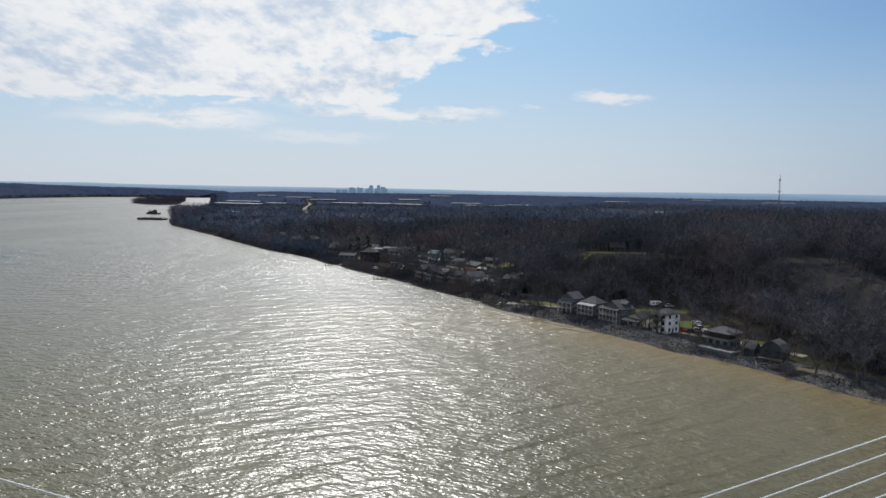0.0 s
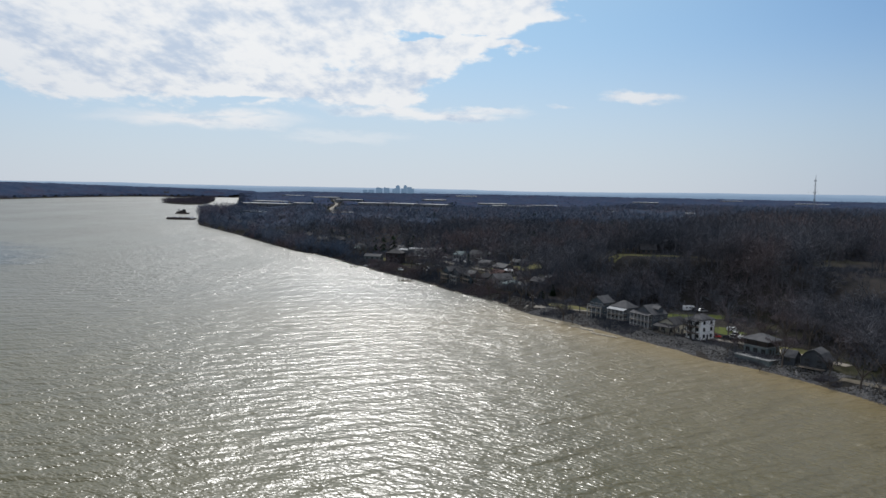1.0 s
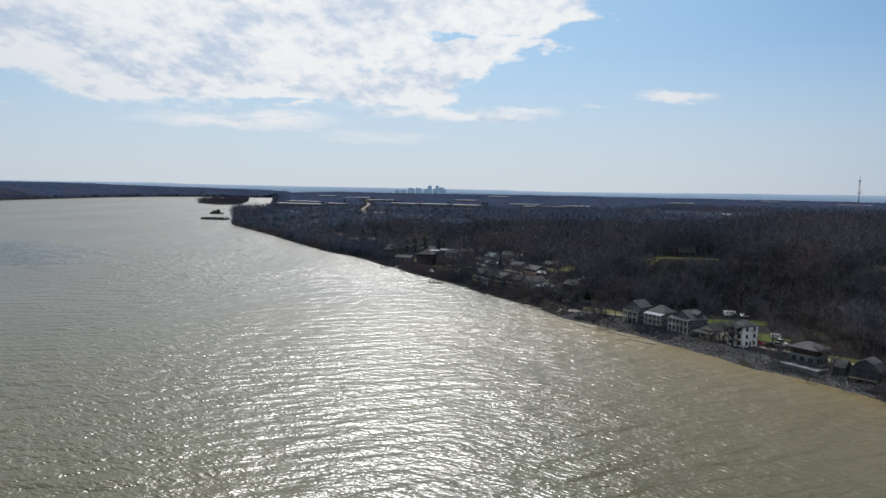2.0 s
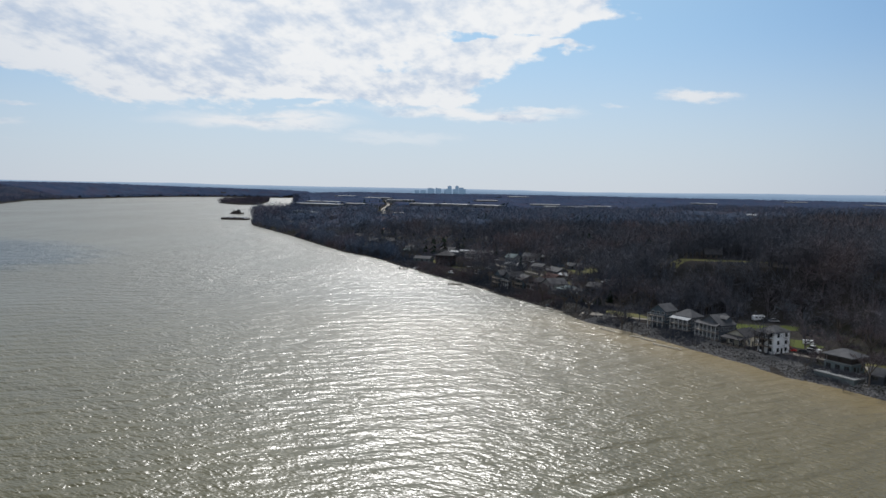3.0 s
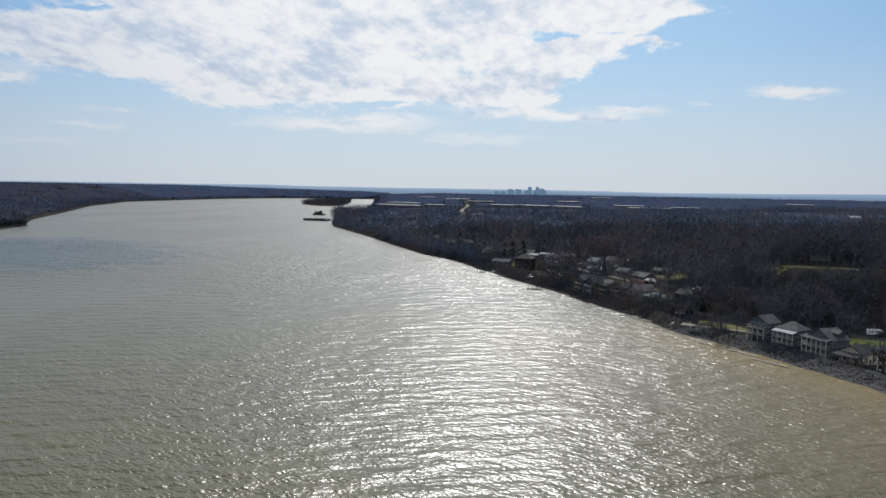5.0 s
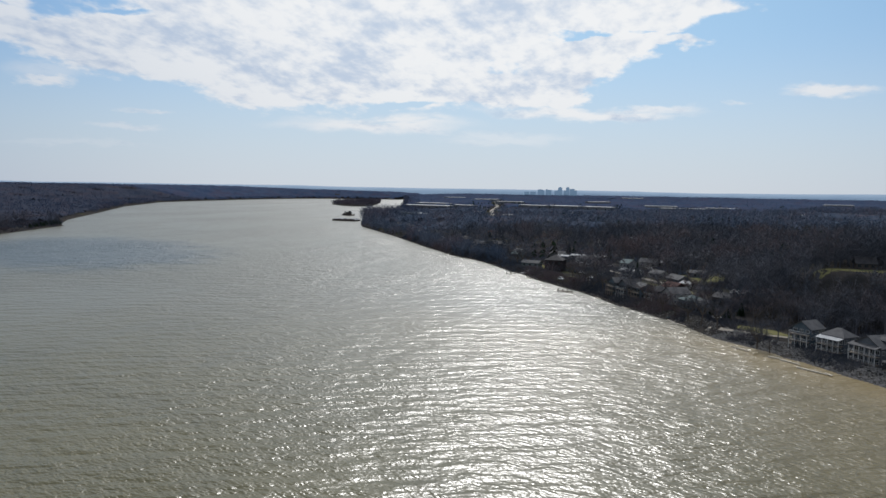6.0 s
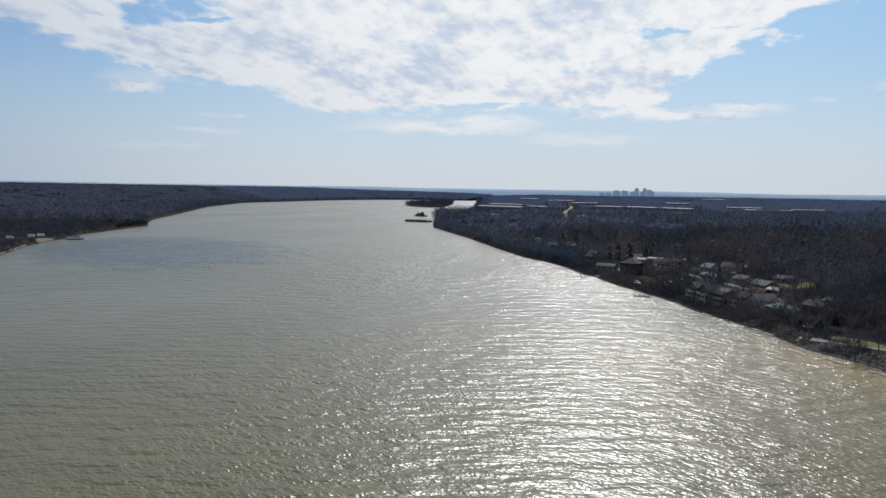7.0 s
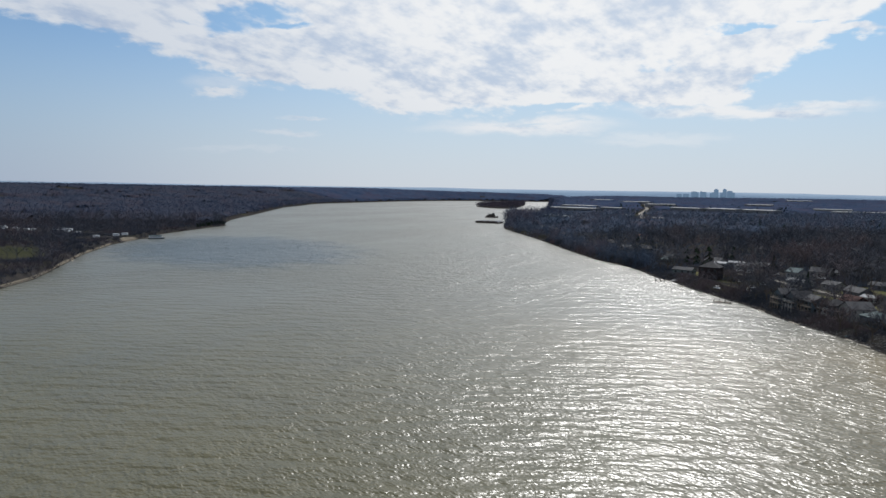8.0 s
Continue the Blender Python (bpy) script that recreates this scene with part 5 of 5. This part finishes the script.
patch("lawn", -46, 528, 16, 6, -55, DRY_GRASS, "grass strip below the brick house")
patch("lawn", -70, 590, 22, 10, -40, DRY_GRASS, "grass plot beside the boathouse")
patch("lawn", 6, 500, 16, 7, -50, DRY_GRASS, "worn grass between the cottages")
patch("lawn", 22, 480, 14, 6, -50, DRY_GRASS, "worn grass between the cottages")
patch("field", -585, 430, 68, 21, -34, FIELD, "dull green field on the far bank", "field")
ribbon("beach", [(shore_x(LS, y) - 2.0, y) for y in range(300, 640, 10)], 2.2, SAND, "thin strip of pale sand along the far bank", "beach", 0.3)
patch("beach", -474, 402, 15, 4, -46, SAND, "strip of pale sand along the far bank", "beach", 0.3)
patch("beach", -655, 605, 30, 7, -58, SAND, "strip of pale sand by the landing", "beach", 0.3)
patch("beach", 137, 214, 16, 5, -48, SAND, "bare muddy strand at the water", "beach", 0.15)
ribbon("path", [(150, 206), (137, 224), (131, 235), (124, 246)], 2.2, TRACK, "pale dirt track along the top of the bank", "path", 0.12)
ribbon("drive", [(96, 307), (103, 302.5), (110, 298), (118, 288), (127, 275), (135, 262)], 4.2, GRAVEL, "pale gravel drive behind the riverside houses", "drive", 0.14)
ribbon("path", [(30, 385), (42, 374), (52, 369), (60, 366)], 3.4, GRAVEL, "pale track leading to the grey house", "path", 0.12)
ribbon("boat_ramp", [(-66, 570), (-75, 573), (-85, 576)], 4.5, CONCRETE, "pale concrete boat ramp down to the water", "boat ramp", 0.25)
ribbon("lane", [(-45, 600), (-25, 580), (-8, 548), (12, 515), (26, 484)], 4.0, GRAVEL, "pale lane between the cottages", "road", 0.14)

# ---------------------------------------------------------------- riprap
ROCK = weathered("grey_riprap", (0.105, 0.102, 0.10), (0.175, 0.168, 0.162), 0.95, 0.7, 6.0, spec=0.2)


def rocks():
    r = np.random.default_rng(5)
    octa = np.array([(1, 0, 0), (-1, 0, 0), (0, 1, 0), (0, -1, 0), (0, 0, 1), (0, 0, -1)], float)
    tri = np.array([(0, 2, 4), (2, 1, 4), (1, 3, 4), (3, 0, 4), (2, 0, 5), (1, 2, 5), (3, 1, 5), (0, 3, 5)])
    y = np.concatenate([r.uniform(205, 375, 9500), r.uniform(375, 640, 2600)])
    off = r.uniform(-0.8, 12.5, len(y))
    x = shore_x(RS, y) + off
    keep = bumps(x, y, 9) > 0.14
    x, y = x[keep], y[keep]
    z = np.maximum(land_height(x, y), -0.15)
    size = r.uniform(0.22, 0.62, len(x)) * r.uniform(0.6, 1.2, len(x))
    V = octa[None] * r.uniform(0.55, 1.2, (len(x), 6, 1)) * size[:, None, None] * np.array([1.1, 1.0, 0.7])
    q = r.random(len(x)) * 6.283
    c, s = np.cos(q)[:, None], np.sin(q)[:, None]
    V = np.stack([V[..., 0] * c - V[..., 1] * s + x[:, None], V[..., 0] * s + V[..., 1] * c + y[:, None], V[..., 2] + z[:, None] + 0.1], -1)
    F = (tri[None] + 6 * np.arange(len(x))[:, None, None]).reshape(-1, 3)
    tagged(array_object("riprap", V.reshape(-1, 3), F, ROCK), "grey riprap boulders along the water's edge", "boulders", kind="stuff")


rocks()
LEDGE = weathered("pale_limestone", (0.085, 0.105, 0.12), (0.13, 0.15, 0.16), 0.95, 0.4, 3.0, bump=0.1)


def ledge(x, y, z, turn, length, courses):
    """Bedded stone ledge breaking out of the bluff."""
    ob = base("rock_ledge", pose(x, y, z, 0, 0, turn), "weathered grey limestone ledge in the wooded bluff", "rock ledge")
    r = random.Random(int(x))
    for k in range(courses):
        u_ = -length / 2
        while u_ < length / 2:
            w = r.uniform(1.8, 4.5)
            Shape().box(u_, u_ + w - 0.15, k * 0.9 + r.uniform(-0.4, 0.1), 1.3, k * 0.85 - (1.5 if k == 0 else 0), k * 0.85 + 0.78).part("stone", LEDGE, ob)
            u_ += w


ledge(129, 371.0, 9.0, -42, 42, 3)

# ---------------------------------------------------------------- driftwood, docks, boats
LOG = weathered("bleached_driftwood", (0.46, 0.41, 0.33), (0.58, 0.52, 0.43), 0.9, 0.8, 6.0)


def log(x, y, turn, length, r0=0.40, z=0.22):
    ob = base("driftwood_log", pose(x, y, z, 0, 0, turn), "bleached driftwood trunk stranded at the water's edge", "driftwood", "driftwood")
    a = length / 2
    sh = Shape().tube((-a, 0, 0), (0, 0.25, 0.05), r0, r0 * 0.8, 8).tube((0, 0.25, 0.05), (a, 0, 0.1), r0 * 0.8, r0 * 0.4, 8)
    sh.part("trunk", LOG, ob)
    Shape().tube((a * 0.2, 0.2, 0.05), (a * 0.55, 1.6, 0.5), 0.14, 0.05, 5).part("branch", LOG, ob)
    Shape().tube((-a * 0.3, 0.2, 0.05), (-a * 0.1, -1.2, 0.4), 0.12, 0.04, 5).part("branch", LOG, ob)


for row in ((37.7, 352.1, -62, 4.0), (40.0, 348.6, -55, 7.5), (54.4, 331.0, -52, 9.0), (59.0, 319.5, -48, 11.5), (63.5, 315.5, -70, 4.0), (50.0, 337.0, -40, 5.0), (15.5, 404.0, -60, 6.0),
            (20.0, 395.5, -58, 7.0), (-6.0, 437.0, -58, 8.0), (-22.0, 468.0, -60, 7.0), (-74.0, 549.0, -60, 9.0), (90.0, 309.0, 10, 4.5), (101.6, 284.1, -30, 4.5), (-125, 650, -60, 8), (-180, 735, -60, 9), (-255, 855, -58, 10),
            (-447, 352, -50, 8), (-470, 380, -48, 9), (-520, 436, -48, 8), (-600, 523, -50, 9)):
    log(*row)


def dock(x, y, turn, length, width=2.2):
    ob = base("dock", pose(x, y, 0.55, 0, 0, turn), "small dark wooden dock standing in the river", "dock", "docks")
    n = int(length / 1.0)
    for k in range(n):
        Shape().box(k * 1.0, k * 1.0 + 0.9, -width / 2, width / 2, 0, 0.1).part("plank", DECK_WOOD, ob)
    for k in range(0, n + 1, 3):
        for s in (-width / 2, width / 2):
            Shape().tube((k * 1.0, s, -2.5), (k * 1.0, s, 1.3), 0.14, 0.12, 6).part("piling", DARK_TRIM, ob)
    Shape().box(0, n, -width / 2, -width / 2 + 0.12, -0.2, 0).part("beam", DECK_WOOD, ob)


dock(-47.5, 489.8, -8, 9)
dock(-676, 632, 55, 12, 4)
dock(-146, 676, -50, 8)
dock(-88, 571, -160, 6)

HULL = weathered("rusty_barge_steel", (0.060, 0.050, 0.046), (0.095, 0.075, 0.066), 0.7, 0.1, 1.0)
COAL = weathered("grey_cargo", (0.24, 0.25, 0.27), (0.34, 0.35, 0.37), 0.95, 0.15, 1.5, bump=0.2)


def barge(x, y, turn, length):
    ob = base("barge", pose(x, y, 0, 0, 0, turn), "long dark hopper barge loaded with grey cargo", "barge", "barges")
    a = length / 2
    Shape().prism([(-a, 2.4), (-a + 2.5, -1.0), (a - 4, -1.0), (a, 2.4)], -5.3, 5.3).part("hull", HULL, ob)
    for s in (-5.3, 4.9):
        Shape().box(-a + 2, a - 3, s, s + 0.4, 2.4, 3.9).part("coaming", HULL, ob)
    for e in (-a + 2, a - 3.4):
        Shape().box(e, e + 0.4, -4.9, 4.9, 2.4, 3.9).part("coaming", HULL, ob)
    n = int((length - 10) / 9)
    for k in range(n):
        u_ = -a + 6 + k * (length - 12) / max(1, n - 1)
        Shape().poly([(u_ - 5, -4.6, 2.6), (u_ + 5, -4.6, 2.6), (u_ + 5, 4.6, 2.6), (u_ - 5, 4.6, 2.6), (u_, 0, 5.0 + 0.7 * math.sin(2.7 * k))],
                     [(0, 1, 4), (1, 2, 4), (2, 3, 4), (3, 0, 4), (3, 2, 1, 0)]).part("cargo_heap", COAL, ob)


barge(-526, 1290, -6, 50)
barge(-524, 1302, -6, 46)


def towboat(x, y, turn):
    ob = base("towboat", pose(x, y, 0, 0, 0, turn), "dark towboat with a stepped dark deckhouse", "boat")
    Shape().prism([(-15, 2.0), (-14, -0.8), (13, -0.8), (15, 2.2)], -4.5, 4.5).part("hull", HULL, ob)
    Shape().box(-12, 8, -3.6, 3.6, 2.1, 5.0).part("deckhouse", DARK_WALL, ob)
    Shape().box(-4, 7, -3.0, 3.0, 5.0, 7.6).part("upper_deckhouse", DARK_WALL, ob)
    Shape().box(2, 6.5, -2.4, 2.4, 7.6, 10.0).part("wheelhouse", GLASS, ob)
    Shape().box(1.7, 6.8, -2.7, 2.7, 10.0, 10.3).part("wheelhouse_roof", TRIM, ob)
    for s in (-2, 2):
        Shape().tube((-8, s, 5), (-8, s, 9.5), 0.6, 0.5, 10).part("funnel", DARK_TRIM, ob)
    for s in (-3, 2):
        Shape().box(14.6, 15.4, s, s + 1, 0.5, 4.2).part("push_knee", HULL, ob)


towboat(-626, 1546, -10)


def houseboat(x, y, turn):
    ob = base("houseboat", pose(x, y, 0, 0, 0, turn), "moored houseboat with a pale curved roof", "boat")
    Shape().prism([(-8.5, 1.1), (-8, -0.5), (7.2, -0.5), (9, 1.2)], -2.6, 2.6).part("hull", BLUE_WALL, ob)
    Shape().box(-7.5, 5.5, -2.2, 2.2, 1.1, 3.3).part("cabin", WHITE_WALL, ob)
    Shape().prism([(-8, 3.3), (6.2, 3.3), (5.6, 3.75), (-1, 4.0), (-7.4, 3.75)], -2.6, 2.6).part("roof", TEAL_ROOF, ob)
    for k in range(6):
        Shape().box(-6.8 + 2 * k, -5.6 + 2 * k, -2.26, -2.18, 1.8, 2.8).part("window", GLASS, ob)
    for k in (5.8, 8.0):
        Shape().tube((k, -2.2, 1.1), (k, -2.2, 2.2), 0.04, 0.04, 5).part("rail_post", STEEL, ob)


houseboat(-661, 644, 58)


def rowboat(x, y, turn, z):
    ob = base("rowboat", pose(x, y, z, 0, 0, turn), "pale blue upturned rowboat on the bank", "boat")
    ring = [(2.2, 0), (1.4, 0.6), (-1.2, 0.68), (-2.1, 0.5), (-2.1, -0.5), (-1.2, -0.68), (1.4, -0.6)]
    Shape().poly([(x_, y_, 0) for x_, y_ in ring] + [(x_ * 0.8, y_ * 0.55, 0.55) for x_, y_ in ring],
                 [tuple(range(6, -1, -1)), tuple(range(7, 14))] + [(i, (i + 1) % 7, (i + 1) % 7 + 7, i + 7) for i in range(7)]).part("hull", TEAL_ROOF, ob)
    Shape().box(-1.9, 1.8, -0.04, 0.04, 0.55, 0.63).part("keel", DECK_WOOD, ob)


rowboat(14.9, 412.5, 60, ground_at(14.9, 412.5) + 0.1)

# ---------------------------------------------------------------- single trees


def tree_kind(seed, height, spread, label):
    r = np.random.default_rng(seed)
    ob = base("tree", pose(0, -2000, -30), label, "tree", "bare trees along the bank")
    stem, crown = Shape(), []
    fork = height * r.uniform(0.25, 0.35)
    lean = np.array([r.normal(0, 0.4), r.normal(0, 0.4)])
    stem.tube((0, 0, -0.5), (lean[0], lean[1], fork), 0.42, 0.32, 7)
    tips = []
    for k in range(6):
        q = k * 1.05 + r.uniform(-0.3, 0.3)
        a = np.array([lean[0], lean[1], fork * r.uniform(0.75, 1.0)])
        out = spread * r.uniform(0.45, 0.8) * (0.35 if k == 0 else 1)
        b = a + np.array([math.cos(q) * out, math.sin(q) * out, height * r.uniform(0.28, 0.42)])
        stem.tube(a, b, 0.22, 0.10, 5)
        for j in range(5):
            s = a + (b - a) * r.uniform(0.35, 1.0)
            e = s + np.array([r.normal(0, 1.5) + math.cos(q) * 1.0, r.normal(0, 1.5) + math.sin(q) * 1.0, r.uniform(1.2, 3.2)])
            e[2] = min(e[2], height)
            stem.tube(s, e, 0.07, 0.03, 3)
            tips.append((s, e))
    for s, e in tips:
        for _ in range(34):
            a = s + (e - s) * r.uniform(0.2, 1.0)
            crown += sliver(a, a + np.array([r.normal(0, 0.8), r.normal(0, 0.8), r.uniform(0.0, 1.7)]), 0.050, r)
    stem.part("trunk", BARK, ob)
    V = np.array(crown).reshape(-1, 3)
    cr = array_object("crown", V, np.arange(len(V)).reshape(-1, 3), TWIGS)
    cr.parent = ob
    return ob


KINDS = [tree_kind(100 + k, 15 + k % 3 * 1.5, 7.0 + 0.6 * (k % 4), "bare grey-brown deciduous tree with spreading limbs") for k in range(6)]
SPOTS = [(46.2, 353.0, 1.0), (50, 347, 0.6), (92.5, 303.5, 0.75), (86, 306, 0.5), (34, 381, 0.9), (28, 392, 1.0), (23, 401, 1.0), (31, 404, 1.1), (18, 411, 1.0), (36, 397, 0.9), (12, 420, 0.9), (4, 436, 0.8),
         (-4, 452, 0.8), (-12, 461, 0.9), (-20, 482, 1.0), (-26, 490, 1.0), (-30, 499, 1.0), (-41, 520, 0.9), (-36, 512, 0.8), (121, 248, 1.0), (126, 238, 1.2), (129, 232, 0.9), (133, 226, 1.1), (140, 232, 1.0),
         (136, 243, 1.1), (144, 222, 1.0), (148, 240, 1.1), (131, 262, 1.0), (139, 256, 1.2), (128, 296, 1.0), (133, 288, 1.1), (121, 302, 0.9), (139, 278, 1.2), (124, 312, 1.0), (130, 330, 1.0),
         (-86, 598, 0.9), (-92, 606, 1.0), (-98, 612, 1.0), (-84, 610, 0.8), (-112, 650, 1.0), (-125, 662, 1.0), (-60, 575, 0.9), (-48, 570, 0.9), (-20, 560, 1.0), (5, 548, 1.0), (-30, 590, 1.0), (20, 560, 1.1),
         (30, 520, 1.0), (38, 500, 1.0), (40, 470, 1.0), (50, 440, 1.0), (36, 446, 0.9), (60, 410, 1.0), (66, 395, 0.9), (78, 385, 0.9), (90, 380, 1.0), (-140, 690, 1.0), (-165, 725, 1.0), (-190, 765, 1.0),
         (112, 263, 0.8), (104, 262, 0.45), (118, 242, 0.7), (99, 280, 0.5), (-16, 520, 0.9), (12, 488, 0.9), (0, 476, 0.8), (28, 458, 0.9), (44, 420, 1.0), (52, 398, 0.9), (27, 428, 0.9), (17, 452, 0.8), (-6, 500, 0.8)]
for k, (x, y, s) in enumerate(SPOTS):
    m = pose(x, y, ground_at(x, y) - 0.1, 0, 0, 67 * k) @ Matrix.Diagonal((s, s, s * (0.92 + 0.05 * (k % 4)), 1))
    if k < len(KINDS):
        KINDS[k].matrix_world = m
    else:
        copy_thing(KINDS[k % len(KINDS)], m)

NEEDLES = wood_material("dark_evergreen", (0.012, 0.022, 0.014), (0.022, 0.034, 0.020), (0.016, 0.026, 0.016))


def spruce(x, y, height, radius, seed, label="dark green conical spruce among bare trees"):
    r = np.random.default_rng(seed)
    ob = base("spruce", pose(x, y, ground_at(x, y) - 0.1), label, "tree", "evergreens")
    Shape().tube((0, 0, 0), (0, 0, height * 0.95), 0.22, 0.04, 6).part("trunk", BARK, ob)
    tri = []
    for _ in range(700):
        h = r.uniform(0.08, 1.0)
        q = r.uniform(0, 6.283)
        out = radius * (1 - h) ** 0.85 * r.uniform(0.55, 1.1) + 0.15
        a = np.array([0.15 * math.cos(q), 0.15 * math.sin(q), h * height])
        b = np.array([out * math.cos(q), out * math.sin(q), h * height - 0.35 * out])
        s = np.array([-math.sin(q), math.cos(q), 0]) * (0.12 + 0.22 * out)
        m = a + (b - a) * 0.6
        tri += [a, m - s, b, a, b, m + s]
    V = np.array(tri)
    cr = array_object("crown", V, np.arange(len(V)).reshape(-1, 3), NEEDLES)
    cr.parent = ob


for row in ((-0.5, 531, 11, 3.6, 1), (150, 246, 13, 2.4, 2, "dark ivy-clad tree on the bank"), (-22, 640, 10, 3.2, 3), (60, 760, 11, 3.4, 4), (-60, 700, 10, 3.2, 5), (85, 700, 11, 3.4, 6), (-135, 780, 10, 3.2, 7), (-165, 860, 10, 3.2, 8),
            (35, 415, 7, 2.6, 9), (41, 408, 6, 2.4, 10), (48, 414, 7, 2.5, 11), (-773, 816, 5, 3.6, 20, "low dark cedar on the far bank spit"), (-779, 828, 6, 4.0, 21, "low dark cedar on the far bank spit"), (-784, 838, 5, 4.2, 22, "low dark cedar on the far bank spit"), (-788, 849, 6, 4.4, 23, "low dark cedar on the far bank spit"), (-792, 858, 5, 4.0, 24, "low dark cedar on the far bank spit"), (-797, 868, 6, 4.6, 25, "low dark cedar on the far bank spit"), (-801, 879, 5, 4.2, 26, "low dark cedar on the far bank spit"), (-806, 890, 6, 4.6, 27, "low dark cedar on the far bank spit"), (-810, 900, 5, 4.4, 28, "low dark cedar on the far bank spit"), (-812, 908, 4.5, 4.2, 29, "low dark cedar on the far bank spit"), (140, 900, 12, 3.6, 12), (-120, 815, 11, 3.4, 13), (230, 860, 12, 3.6, 14)):
    spruce(*row)


def evergreens():
    """Dark cedars and pines in loose clumps through the plain's bare woods."""
    r = np.random.default_rng(61)
    shapes = []
    for k in range(4):
        tri = []
        for _ in range(26):
            h, q = r.uniform(0.1, 0.85), r.uniform(0, 6.283)
            out = 0.24 * (1 - h) ** 0.7 + 0.03
            a = np.array([0, 0, h + 0.12])
            b = np.array([out * math.cos(q), out * math.sin(q), h - 0.3 * out])
            side_ = np.array([-math.sin(q), math.cos(q), 0]) * (0.04 + 0.35 * out)
            tri += [a, b - side_, b + side_]
        shapes.append(np.array(tri))
    x, y = random_places(9000, -520, 1500, 560, 2400)
    clump = bumps(x, y, 55) + 0.5 * bumps(x + 900, y, 16)
    keep = (x > shore_x(RS, y) + 25) & (np.arctan2(x, y) < 0.7) & ~open_ground(x, y) & (clump > 1.08)
    P = planted(x, y, keep)
    scatter("evergreen_woods", shapes, P, r.uniform(9, 17, len(P)) * (0.5 + 0.5 * stature(P[:, 0], P[:, 1])), NEEDLES, "clumps of dark cedars among the bare woods")


evergreens()


def bank_brush():
    y = rng.uniform(204, 900, 13000)
    off = rng.uniform(2.0, 13.0, len(y)) * (1 + 0.4 * bumps(y, 0 * y, 25))
    x = shore_x(RS, y) + off
    keep = (bumps(x, y, 13) > np.interp(y, [250, 262, 300, 385, 410], [0.35, 0.62, 0.74, 0.70, 0.12]))
    P = planted(x, y, keep)
    scatter("bank_brush", SHRUBS, P, rng.uniform(0.8, 2.6, len(P)), TWIGS, "bare scrub and dead stalks on the stony bank", "brush")


def bank_trees():
    """Small bare trees and saplings that lean over the water's edge."""
    y = np.concatenate([rng.uniform(395, 600, 90), rng.uniform(600, 1250, 620)])
    x = shore_x(RS, y) + rng.uniform(2.0, 20.0, len(y))
    keep = (bumps(x, y, 24) > 0.32) & ~open_ground(x, y)
    P = planted(x, y, keep)
    near = P[:, 1] < 600
    scatter("bank_trees", SHAPES_NEAR, P[near], rng.uniform(5, 10, int(near.sum())), TWIGS, "small bare trees along the cottage bank")
    scatter("lower_bank_trees", SHAPES_MID, P[~near], rng.uniform(6, 14, int((~near).sum())), HAZY_PLAIN_TWIGS, "bare trees overhanging the river bank")


bank_trees()

bank_brush()
